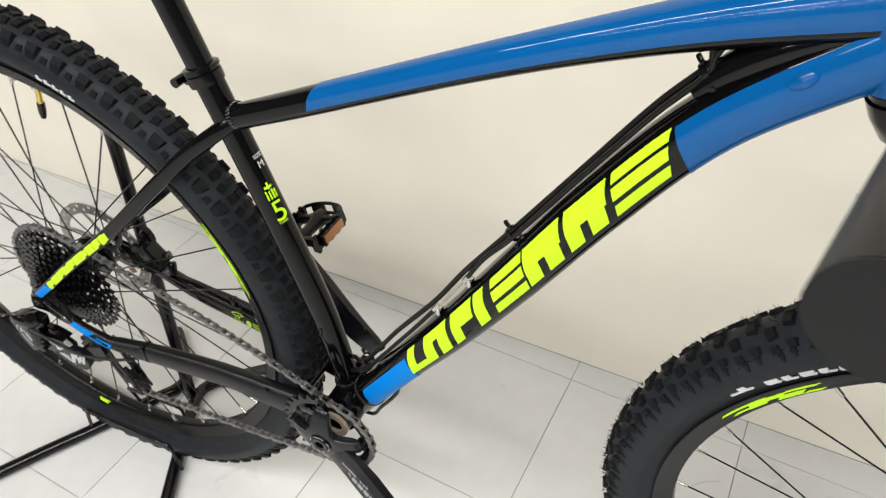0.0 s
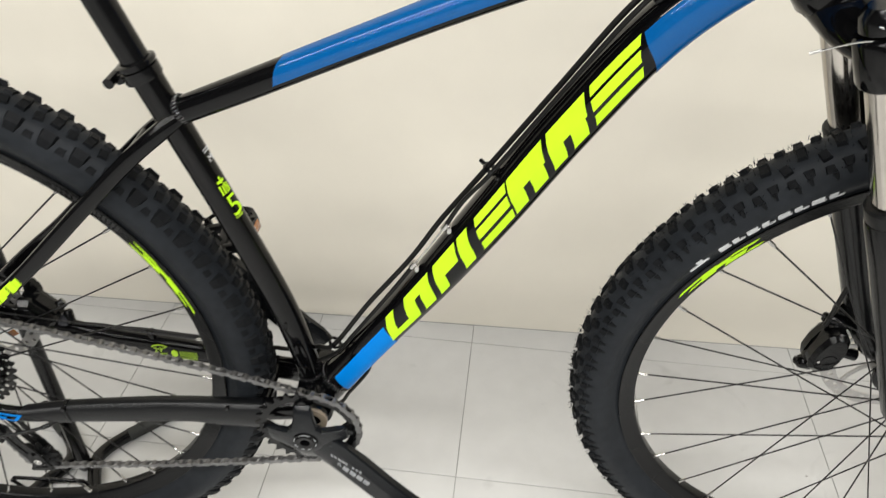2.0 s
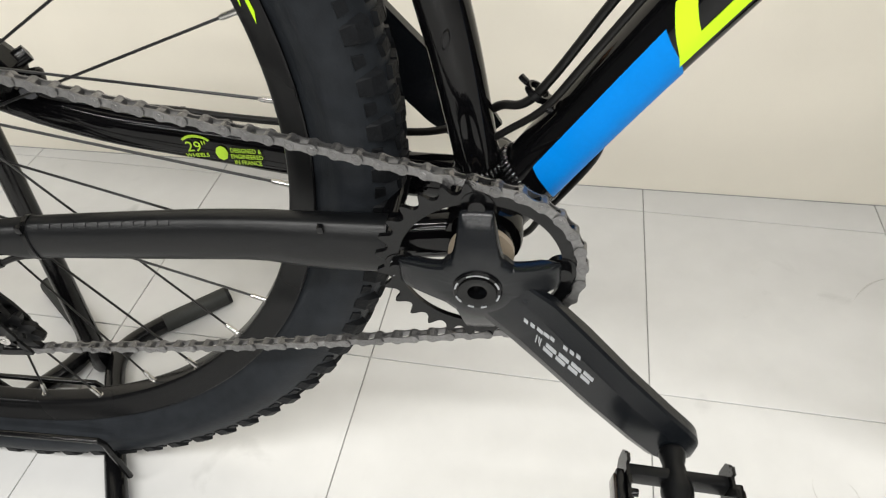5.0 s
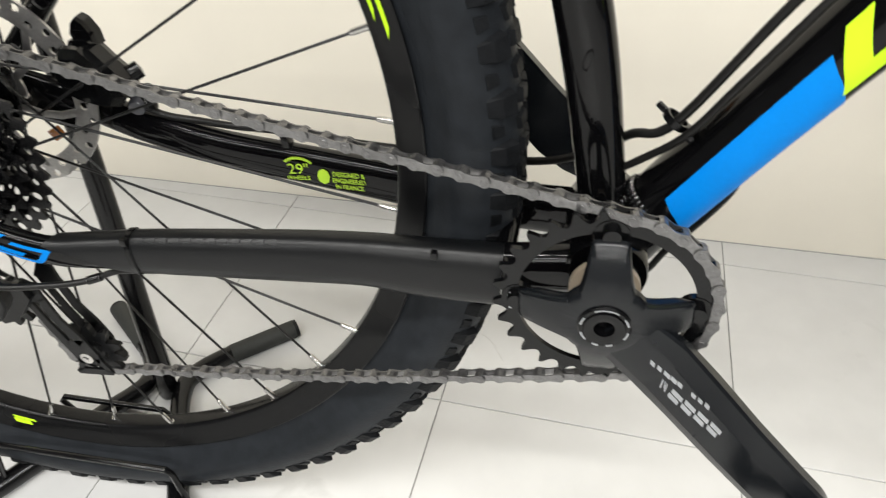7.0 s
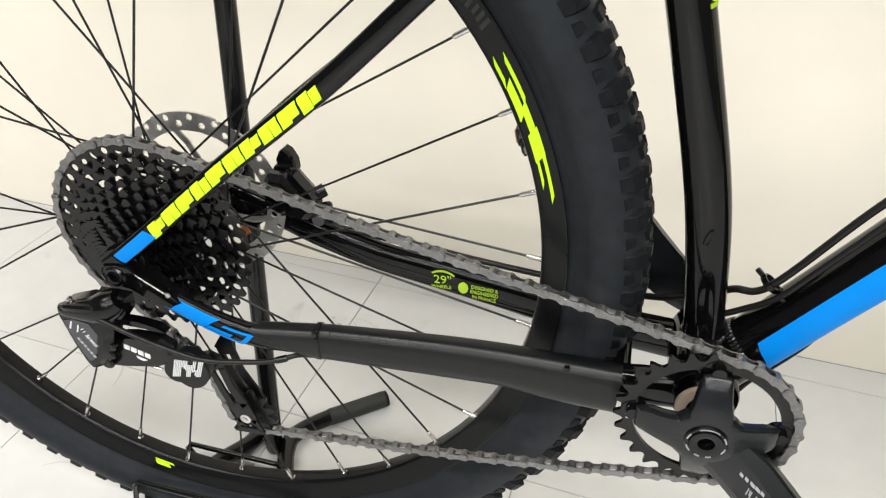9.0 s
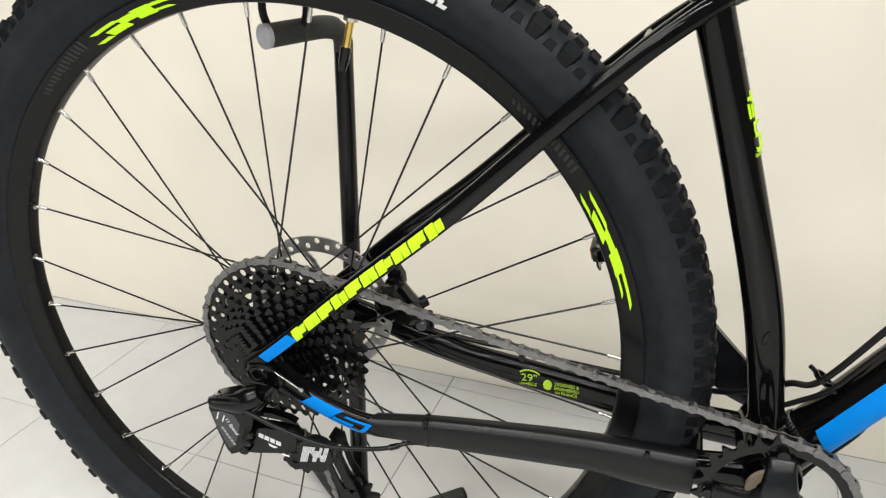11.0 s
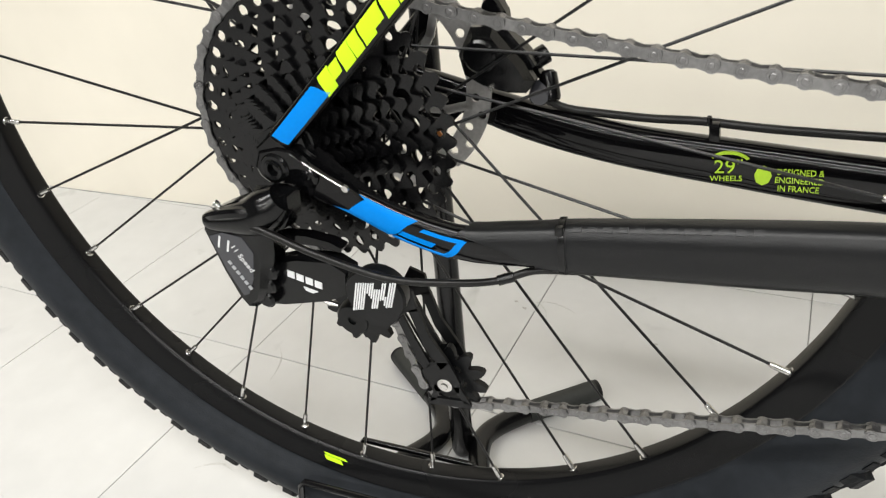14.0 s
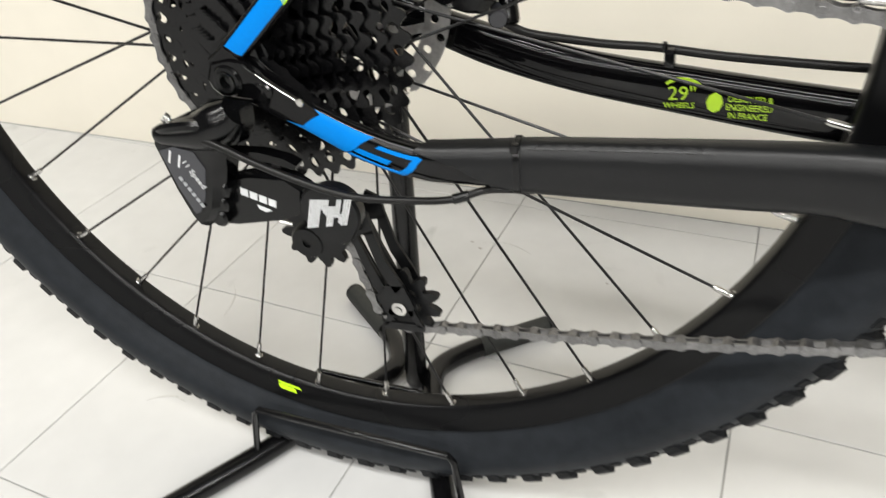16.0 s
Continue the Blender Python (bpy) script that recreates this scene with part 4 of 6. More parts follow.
for k in range(7):
    part("carrier_arm", ARM_MESH, None, first, at=pose(0, 0, 0, 0, 360 * k / 7 + 20, 0) @ Matrix.Translation((0.049, -0.0180, 0)))
part("carrier_disc", Geo().disc([0.0170, 0.0300, 0.0420], 60, -0.0250, -0.0235), COG, first)
g = Geo()
for k in range(10):
    for j in range(0, 9):
        r = PITCH * COGS[j + 1] / (2 * math.pi) - 0.012
        if r < 0.02:
            continue
        a = 36 * k + 13 * j
        g.lathe([(0.0, -0.0115 - 0.0036 * j), (0.0016, -0.0115 - 0.0036 * j), (0.0017, -0.0158 - 0.0036 * j), (0.0, -0.0160 - 0.0036 * j)], pose(0, 0, 0, 0, a, 0) @ Matrix.Translation((r, 0, 0)), 8)
part("rivet", g, COG, first)

# ---- chain ----
RING_T = 28
ring_r = PITCH * RING_T / (2 * math.pi)
cog_r = PITCH * 42 / (2 * math.pi)
pul_r = PITCH * 11 / (2 * math.pi)
UPPER, LOWER = Vector((0.0080, -0.0250, 0.3310)), Vector((0.0655, -0.0255, 0.2870))
BELT = [(BB.x, BB.z, ring_r, -1, -0.0570), (LOWER.x, LOWER.z, pul_r, -1, LOWER.y), (UPPER.x, UPPER.z, pul_r, 1, UPPER.y), (AXLE.x - 0.0040, AXLE.z - 0.0020, cog_r, -1, -0.0105)]


def belt(wheels):
    joints = []
    for a, b in zip(wheels, wheels[1:] + wheels[:1]):
        d = np.array([b[0] - a[0], b[1] - a[1]])
        L = np.hypot(*d)
        turn = math.asin((a[2] * a[3] - b[2] * b[3]) / L)
        ang = math.atan2(d[1], d[0]) + turn
        v = np.array([math.cos(ang), math.sin(ang)])
        nrm = np.array([v[1], -v[0]])
        joints.append((np.array(a[:2]) + a[2] * a[3] * nrm, np.array(b[:2]) + b[2] * b[3] * nrm))
    pts = []
    for k, w in enumerate(wheels):
        come, leave = joints[k - 1][1], joints[k][0]
        a0 = math.atan2(*(come - np.array(w[:2]))[::-1])
        a1 = math.atan2(*(leave - np.array(w[:2]))[::-1])
        if w[3] > 0:
            while a1 < a0:
                a1 += 2 * math.pi
        else:
            while a1 > a0:
                a1 -= 2 * math.pi
        m = max(4, int(abs(a1 - a0) / 0.04))
        pts += [(w[0] + w[2] * math.cos(a0 + (a1 - a0) * i / m), w[4], w[1] + w[2] * math.sin(a0 + (a1 - a0) * i / m)) for i in range(m + 1)]
        nx = wheels[(k + 1) % len(wheels)]
        p, q = joints[k]
        run = 40
        sag = (0.011, 0.0, 0.0, 0.0125)[k]
        # the chain leaves the ring's plane over the first links
        ease = (lambda u: 1 - (1 - u) ** 1.55, lambda u: u, lambda u: u, lambda u: u**2.2)[k]
        pts += [(p[0] + (q[0] - p[0]) * i / run, w[4] + (nx[4] - w[4]) * ease(i / run), p[1] + (q[1] - p[1]) * i / run - sag * math.sin(math.pi * i / run)) for i in range(1, run)]
    return [Vector(p) for p in pts]


loop = belt(BELT)
loop.append(loop[0])
dist = [0.0]
for a, b in zip(loop, loop[1:]):
    dist.append(dist[-1] + (b - a).length)
links = 2 * round(dist[-1] / PITCH / 2)
stops = []
for k in range(links + 1):
    s = dist[-1] * (k % links) / links
    i = min(max(int(np.searchsorted(dist, s, "right")) - 1, 0), len(loop) - 2)
    f = (s - dist[i]) / max(dist[i + 1] - dist[i], 1e-9)
    stops.append(loop[i].lerp(loop[i + 1], f))


def link_outline(r, waist):
    out = []
    for end, sgn in ((PITCH / 2, 1), (-PITCH / 2, -1)):
        out += [(end + sgn * r * math.cos(a), sgn * r * math.sin(a)) for a in np.linspace(-2.2, 2.2, 11)]
        out.append((0.0, sgn * waist))
    return out


def link_mesh(outer):
    g = Geo()
    for sgn in (-1, 1):
        y = (0.00285 if outer else 0.00175) * sgn
        g.plate(link_outline(0.0036, 0.0022 if outer else 0.0025), y - 0.00045, y + 0.00045)
    for x in (-PITCH / 2, PITCH / 2):
        if outer:
            g.lathe([(0.0, -0.0036), (0.0013, -0.0037), (0.0016, -0.0035), (0.0017, -0.0031), (0.0024, -0.0031), (0.0026, -0.0035), (0.0029, -0.0035), (0.0031, -0.0031), (0.0031, 0.0034), (0.0, 0.0036)], Matrix.Translation((x, 0, 0)), 10)
        else:
            g.lathe([(0.0034, -0.0012), (0.0036, -0.0012), (0.0036, 0.0012), (0.0034, 0.0012)], Matrix.Translation((x, 0, 0)), 8, True)
    return g.mesh("outer_link" if outer else "inner_link", CHAIN, 30)


OUTER, INNER = link_mesh(True), link_mesh(False)
chain = None
for k in range(links):
    p, q = stops[k], stops[k + 1]
    x = (q - p).normalized()
    y = Vector((0, 1, 0))
    y = (y - x * y.dot(x)).normalized()
    m = Matrix.Translation((p + q) / 2) @ Matrix((x, y, x.cross(y))).transposed().to_4x4()
    data = OUTER if k % 2 else INNER
    if chain is None:
        g = Geo()
        for s in stops[:-1]:
            g.lathe([(0.0, -0.0030), (0.0016, -0.0030), (0.0016, 0.0030), (0.0, 0.0030)], Matrix.Translation(s), 8)
        chain = part("chain", g, CHAIN, bike, "grey steel roller chain")
    part(data.name.split(".")[0], data, None, chain, at=m)

# ---- cranks and chainring ----
n = RING_T * 10
shape = [-0.0040, -0.0039, -0.0034, -0.0022, 0.0004, 0.0026, 0.0026, 0.0004, -0.0022, -0.0034]
g = Geo().disc([0.0462, 0.0470, 0.0485, ring_r - 0.0042, ring_r], n, -0.0585, -0.0555, lambda i, j: True, lambda i: shape[i % 10], Matrix.Translation(BB))
tabs = []
for k in range(4):
    a = radians(92 + 90 * k)
    c = BB + Vector((math.cos(a), 0, math.sin(a))) * 0.0455
    tabs.append(Geo().lathe([(0.0040, -0.0590), (0.0088, -0.0590), (0.0088, -0.0550), (0.0040, -0.0550)], Matrix.Translation(c), 16, True))
ring = part("chainring", g, SATIN_BLACK, bike, "black narrow-wide chainring", smooth=25)
for tab in tabs:
    part("bolt_tab", tab, SATIN_BLACK, ring)
g = Geo()
for k in range(6):
    a = 100 + 2.4 * k + 78
    arc_patch(g, 0.0478, 0.0500 + 0.0008 * (k % 2), a, a + 1.5, -0.0592)
for p in range(len(g.v)):
    g.v[p] = tuple(Vector(g.v[p]) + BB)
part("ring_print", g, GREY_PRINT, ring, "small grey printed bars")

ARM = Vector((0.722, 0, -0.692)).normalized()


def arm_row(s):
    """Half width, shift across and face depth of the crank arm at s metres from the spindle."""
    at = [0.004, 0.020, 0.040, 0.070, 0.110, 0.150, 0.170, 0.179, 0.1845, 0.187]
    half = np.interp(s, at, [0.0130, 0.0180, 0.0193, 0.0186, 0.0180, 0.0177, 0.0172, 0.0150, 0.0110, 0.0060])
    shift = np.interp(s, at, [0.0, 0.0010, 0.0020, 0.0010, -0.0003, -0.0015, -0.0018, -0.0010, -0.0005, 0.0])
    face = np.interp(s, at, [0.0738, 0.0745, 0.0765, 0.0812, 0.0868, 0.0905, 0.0915, 0.0912, 0.0905, 0.0895])
    return float(half), float(shift), float(face)


def arm_point(s, across, sign=1, off=0.0):
    d, n = ARM * sign, Vector((-ARM.z, 0, ARM.x)) * sign
    return BB + d * s + n * across - Vector((0, sign * (arm_row(s)[2] + off), 0))


def crank_arm(sign):
    """A forged arm: a flat face between a broad and a narrow bevel."""
    g, k = Geo(), 10
    stops = [0.004 + 0.183 * i / 44 for i in range(45)]
    for s in stops:
        h, c, face = arm_row(s)
        keel = min(1.0, max(0.0, (s - 0.02) / 0.05)) * min(1.0, max(0.0, (0.187 - s) / 0.01))
        for across, deep in ((-1.0, 0.0140), (-1.0, 0.0062), (-0.93, 0.0036), (-0.70, 0.0007), (-0.64, 0.0), (0.40, 0.0), (0.47, 0.0008), (0.92, 0.0045), (1.0, 0.0066), (1.0, 0.0140)):
            p = arm_point(s, c + h * across, sign)
            g.v.append((p.x, p.y + sign * deep * (0.55 + 0.45 * keel), p.z))
    for i in range(len(stops) - 1):
        g.f += [(i * k + j, i * k + (j + 1) % k, (i + 1) * k + (j + 1) % k, (i + 1) * k + j) for j in range(k)]
    g.f += [tuple(range(k)), tuple(range((len(stops) - 1) * k, len(stops) * k))]
    return g


def arm_print(g, s0, s1, c0, c1, lean=0.0):
    """A raised bar on the arm's face; lean shifts its far side along the arm."""
    v = []
    for off in (0.0004, -0.0006):
        for s, c, e in ((s0, c0, 0), (s1, c0, 0), (s1, c1, lean), (s0, c1, lean)):
            v.append(arm_point(s + e, c, 1, off))
    return g.add(v, [(0, 1, 2, 3), (7, 6, 5, 4), (0, 4, 5, 1), (1, 5, 6, 2), (2, 6, 7, 3), (3, 7, 4, 0)])


ca = part("crank_arm", crank_arm(1), CRANK, bike, "satin black forged crank arm with silver-grey print", smooth=24)
part("crank_arm", crank_arm(-1), CRANK, bike, "satin black forged crank arm", smooth=24)
# four-legged spider, one forging
def spider_geo():
    turns, levels = 160, (0.010, 0.45, 0.62, 0.80, 0.94, 1.0)
    v, f = [], []
    for back in (0, 1):
        for i in range(turns):
            a = 2 * math.pi * i / turns
            d = min(abs((math.degrees(a) - 92 - 90 * k + 180) % 360 - 180) for k in range(4))
            reach = min(0.0505, (0.0080 + 0.00016 * d) / max(math.sin(radians(d)), 0.02))
            reach = (max(0.0235, reach) ** -6 + 0.0515**-6) ** (-1 / 6)
            for u in levels:
                rr = reach * u if u > 0.02 else 0.010
                face = -0.0752 if rr < 0.017 else -0.0752 + 0.0128 * ((rr - 0.017) / 0.032) ** 1.25
                y = face + (0.0016 if u == 1.0 else 0.0) if not back else min(face + 0.0085, -0.0600) - (0.0016 if u == 1.0 else 0.0)
                v.append((BB.x + rr * math.cos(a), y, BB.z + rr * math.sin(a)))
    n = len(levels)
    at = lambda i, j, b: b * turns * n + (i % turns) * n + j
    for i in range(turns):
        for j in range(n - 1):
            f += [(at(i, j, 0), at(i, j + 1, 0), at(i + 1, j + 1, 0), at(i + 1, j, 0)), (at(i, j, 1), at(i + 1, j, 1), at(i + 1, j + 1, 1), at(i, j + 1, 1))]
        f += [(at(i, n - 1, 0), at(i, n - 1, 1), at(i + 1, n - 1, 1), at(i + 1, n - 1, 0)), (at(i, 0, 0), at(i + 1, 0, 0), at(i + 1, 0, 1), at(i, 0, 1))]
    g = Geo()
    return g.add(v, f)


part("spider", spider_geo(), CRANK, ca, "satin black four-legged crank spider", smooth=45)
for k in range(4):
    a = radians(92 + 90 * k)
    g = Geo().lathe([(0.0, -0.0575), (0.0045, -0.0575), (0.0045, -0.0630), (0.0, -0.0630)], Matrix.Translation(BB + Vector((math.cos(a), 0, math.sin(a))) * 0.0465), 12)
    part("ring_bolt", g, SATIN_BLACK, ca)
g = Geo().lathe([(0.0, -0.0710), (0.0050, -0.0710), (0.0054, -0.0778), (0.0082, -0.0784), (0.0104, -0.0782), (0.0108, -0.0770), (0.0128, -0.0770), (0.0136, -0.0762), (0.0136, -0.0620), (0.0, -0.0620)], Matrix.Translation(BB), 32)
part("crank_bolt", g, SATIN_BLACK, ca, "black self-extracting crank bolt")
g = Geo()
for k, (a0, a1) in enumerate(((60, 118), (150, 172), (200, 224), (246, 262), (280, 296), (330, 352), (15, 38))):
    arc_patch(g, 0.0117 if k else 0.0121, 0.0126, a0, a1, -0.0777, 0, 0.0006)
for p in range(len(g.v)):
    g.v[p] = tuple(Vector(g.v[p]) + BB)
part("bolt_print", g, GREY_PRINT, ca)
g = Geo()
for k, w in enumerate((0.0034, 0.0034, 0.0046, 0.0046, 0.0034, 0.0, 0.0034, 0.0034, 0.0034)):
    s = 0.0345 + 0.0047 * k
    if w:
        arm_print(g, s, s + w, 0.0016 + 0.0007 * k, 0.0036 + 0.0007 * k, -0.0016)
for k in range(3):
    arm_print(g, 0.0500 + 0.0017 * k, 0.0508 + 0.0017 * k, -0.0042 + 0.0012 * (k % 2), 0.0005, -0.0034)
for k in range(4):
    s, c = 0.0560 + 0.0096 * k, -0.0046 + 0.0010 * k
    arm_print(g, s, s + 0.0084, c + 0.0032, c + 0.0056, -0.0016)
    arm_print(g, s + 0.0010, s + 0.0088, c, c + 0.0024, -0.0016)
part("crank_print", g, GREY_PRINT, ca, "silver grey printed bars")


# ---- pedals ----
def pedal(pin, out, tilt, label):
    """A caged pedal; out is -1 on the drive side."""
    M = Matrix.Translation(pin) @ pose(0, 0, 0, 0, tilt, 0) @ Matrix.Scale(0.88, 4)
    L = 0.094
    g = Geo().lathe([(0.0, 0.0), (0.0085, 0.0), (0.0095, 0.004), (0.0075, 0.012), (0.0090, 0.020), (0.0110, 0.030), (0.0110, 0.034), (0.0085, 0.044), (0.0095, 0.062), (0.0120, 0.070), (0.0120, 0.080), (0.0105, 0.087), (0.0, 0.088)], M @ Matrix.Diagonal((1, out, 1, 1)), 20)
    for y in (0.022, 0.074):
        g.box((0.072, 0.009, 0.014), M @ Matrix.Translation((0, y * out, 0)), 0.003)
    body = part("pedal", g, MATT_BLACK, bike, label)
    for sx in (-1, 1):
        g = Geo()
        outline = [(0.012, -0.011), (0.086, -0.011), (0.090, -0.006), (0.090, 0.006), (0.086, 0.011), (0.012, 0.011), (0.008, 0.006), (0.008, -0.006)]
        v = [(0.0355 * sx + e, y * out, z) for e in (-0.0012, 0.0012) for y, z in outline]
        f = [tuple(range(8)), tuple(range(15, 7, -1))] + [(i, i + 8, (i + 1) % 8 + 8, (i + 1) % 8) for i in range(8)]
        g.add(v, f, M)
        for y in (0.018, 0.034, 0.050, 0.066, 0.082):
            for z in (-0.0125, 0.0125):
                g.box((0.0024, 0.006, 0.004), M @ Matrix.Translation((0.0355 * sx, y * out, z)), 0)
        part("side_cage", g, SATIN_BLACK, body, "black steel toothed cage")
        for y in (0.036, 0.060):
            part("cage_screw", Geo().lathe([(0.0, -0.004), (0.0028, -0.004), (0.0028, 0.004), (0.0, 0.004)], M @ Matrix.Translation((0.031 * sx, y * out, 0)) @ pose(0, 0, 0, 0, 0, 90), 10), SATIN_BLACK, body)
        g = Geo().box((0.006, 0.052, 0.017), M @ Matrix.Translation((0.0400 * sx, 0.050 * out, 0)), 0.0015)
        part("reflector_holder", g, SATIN_BLACK, body)
        g = Geo().box((0.003, 0.046, 0.013), M @ Matrix.Translation((0.0432 * sx, 0.050 * out, 0)), 0.001)
        part("reflector", g, ORANGE if out > 0 else SHADED_ORANGE, body, "orange pedal reflector" if out > 0 else "orange pedal reflector, its turned-away face coloured dark")
    # outer loop with holes
    g = Geo()
    arc = [(0.0355 * math.sin(a), 0.086 + 0.018 * math.cos(a)) for a in np.linspace(-1.5, 1.5, 15)]
    for k, ((x0, y0), (x1, y1)) in enumerate(zip(arc, arc[1:])):
        mid, way = Vector(((x0 + x1) / 2, (y0 + y1) / 2 * out, 0)), Vector((x1 - x0, (y1 - y0) * out, 0))
        rot = way.to_track_quat("X", "Z").to_matrix().to_4x4()
        if k % 5 in (1, 2):
            for z in (-0.0085, 0.0085):
                g.box((way.length + 0.0005, 0.0022, 0.005), M @ Matrix.Translation(mid + Vector((0, 0, z))) @ rot, 0)
        else:
            g.box((way.length + 0.0005, 0.0022, 0.022), M @ Matrix.Translation(mid) @ rot, 0)
    part("end_cage", g, SATIN_BLACK, body, "black steel end cage")
    return body


pedal(BB + ARM * 0.170 + Vector((0, -0.0925, 0)), -1, 6, "black caged platform pedal")
pedal(BB - ARM * 0.170 + Vector((-0.003, 0.0850, -0.002)), 1, -14, "black caged platform pedal with orange reflectors")

# ---- rear derailleur ----
knuckle = [(-0.0130, 0.4440), (0.0170, 0.4450), (0.0150, 0.4300), (0.0080, 0.4200), (-0.0040, 0.4160), (-0.0140, 0.4230), (-0.0165, 0.4340)]
g = Geo().add(*hull(shrink(knuckle, 0.80), -0.0830, shrink(knuckle, 0.92), -0.0735))
arm_line = spline([(0.0080, -0.0800, 0.4400, 0.0085), (0.0000, -0.0815, 0.4345, 0.0118), (-0.0100, -0.0835, 0.4290, 0.0118), (-0.0240, -0.0858, 0.4270, 0.0088), (-0.0385, -0.0866, 0.4250, 0.0062), (-0.0430, -0.0866, 0.4235, 0.0035)], 5)
g.rod([tuple(q[:3]) for q in arm_line], [float(q[3]) for q in arm_line], 18)
g.lathe([(0.0, -0.0905), (0.0042, -0.0905), (0.0048, -0.0890), (0.0105, -0.0885), (0.0115, -0.0860), (0.0115, -0.0740), (0.0, -0.0740)], Matrix.Translation((-0.0050, 0, 0.4300)), 24)
mech = part("rear_derailleur", g, SATIN_BLACK, bike, "black clutch rear derailleur with white print", smooth=35)
mech.location = (-0.0050, 0.0095, -0.0040)
house = [(-0.0450, 0.4230), (-0.0430, 0.4285), (-0.0330, 0.4330), (-0.0190, 0.4385), (-0.0050, 0.4375), (0.0010, 0.4310), (-0.0030, 0.4060), (-0.0120, 0.3820), (-0.0170, 0.3720), (-0.0270, 0.3660), (-0.0320, 0.3740), (-0.0380, 0.3930)]
mid_h = [(-0.0420, 0.4215), (-0.0400, 0.4245), (-0.0310, 0.4265), (-0.0200, 0.4290), (-0.0110, 0.4260), (-0.0080, 0.4180), (-0.0090, 0.4030), (-0.0150, 0.3850), (-0.0190, 0.3770), (-0.0265, 0.3710), (-0.0305, 0.3770), (-0.0360, 0.3940)]
g = Geo().add(*hull(mid_h, -0.0915, house, -0.0850)).add(*hull(house, -0.0850, shrink(house, 0.96), -0.0720))
g.rod(spline([(-0.0420, -0.0860, 0.4255), (-0.0300, -0.0900, 0.4310), (-0.0120, -0.0910, 0.4345), (0.0000, -0.0880, 0.4330)], 5), [0.0040] * 16, 10)
part("cable_arm", g, SATIN_BLACK, mech, "faceted black cable arm housing", smooth=30)
badge = [(-0.0405, 0.4190), (-0.0300, 0.4225), (-0.0160, 0.4205), (-0.0105, 0.4100), (-0.0165, 0.3900), (-0.0230, 0.3790), (-0.0275, 0.3770), (-0.0345, 0.3950)]
part("badge", Geo().plate(shrink(badge, 0.93), -0.0922, -0.0912), BADGE, mech, "glossy grey triangular badge with white print", smooth=0)
plate_l = [(-0.0120, 0.3960), (0.0060, 0.4010), (0.0300, 0.4020), (0.0400, 0.3960), (0.0370, 0.3800), (0.0240, 0.3735), (-0.0100, 0.3655), (-0.0270, 0.3640), (-0.0200, 0.3750)]
g = Geo().add(*hull(shrink(plate_l, 0.92), -0.0800, plate_l, -0.0750)).add(*hull(plate_l, -0.0750, plate_l, -0.0690))
part("outer_link_plate", g, SATIN_BLACK, mech, "black parallelogram plate with white print", smooth=20)
inner_link = [(-0.0060, 0.4120), (0.0120, 0.4128), (0.0270, 0.4105), (0.0345, 0.4070), (0.0330, 0.4045), (0.0180, 0.4072), (-0.0040, 0.4070)]
part("inner_link_plate", Geo().plate(inner_link, -0.0740, -0.0660), GLOSS_BLACK, mech)
for x, z in ((-0.0105, 0.3930), (-0.0140, 0.3830), (-0.0175, 0.3730)):
    part("pivot", Geo().lathe([(0.0, -0.0870), (0.0042, -0.0870), (0.0058, -0.0855), (0.0058, -0.0740), (0.0, -0.0740)], Matrix.Translation((x, 0, z)), 16), SATIN_BLACK, mech)
clutch = [(0.0535 + 0.0182 * math.cos(a) * (1.0 if math.sin(a) > -0.3 else 0.92), 0.3845 + (0.0165 if math.sin(a) > 0 else 0.0210) * math.sin(a)) for a in np.linspace(0, 2 * math.pi, 25)[:-1]]
g = Geo().add(*hull(shrink(clutch, 0.95), -0.0785, clutch, -0.0765)).add(*hull(clutch, -0.0765, shrink(clutch, 0.9), -0.0680))
part("clutch_cover", g, MATT_BLACK, mech, "matt black clutch cover with hatched print", smooth=25)
g = Geo()
for k in range(17):
    x = 0.0385 + 0.0015 * k
    lo, hi = 0.3735 + 0.00035 * k, 0.3920 + 0.0002 * k
    a, b = (0.0, 1.0) if k < 5 else (0.62 - 0.10 * (k - 5), 1.0) if k < 8 else (0.0, 0.75) if k < 11 else (0.32, 1.0) if k < 13 else (0.10, 0.45) if k < 14 else (0.0, 1.0)
    g.plate([(x + 0.0052 * a, lo + (hi - lo) * a), (x + 0.0052 * a + 0.0009, lo + (hi - lo) * a), (x + 0.0009 + 0.0052 * b, lo + (hi - lo) * b), (x + 0.0052 * b, lo + (hi - lo) * b)], -0.0790, -0.0783)
part("hatched_print", g, WHITE_PRINT, mech, "white hatched logo shape", smooth=0)
g = Geo()
for k in range(4):
    x, z = -0.0020 + 0.0058 * k, 0.3905 - 0.0016 * k
    g.plate([(x, z - 0.0022), (x + 0.0046, z - 0.0034), (x + 0.0054, z + 0.0010), (x + 0.0008, z + 0.0022)], -0.0806, -0.0799)
g.plate([(0.0075, 0.3825), (0.0165, 0.3800), (0.0130, 0.3785), (0.0085, 0.3800)], -0.0806, -0.0799)
part("maker_print", g, WHITE_PRINT, mech, "white printed bars", smooth=0)
text_part("speed_print", "11", 0.0120, Matrix.Translation((-0.0320, -0.0924, 0.4100)) @ pose(0, 0, 0, 90, 0, 0) @ pose(0, 0, 0, 0, 0, -22), WHITE_PRINT, mech)
text_part("speed_print", "11 Speed", 0.0052, Matrix.Translation((-0.0215, -0.0924, 0.4045)) @ pose(0, 0, 0, 90, 0, 0) @ pose(0, 0, 0, 0, 0, -60), WHITE_PRINT, mech)
g = Geo()
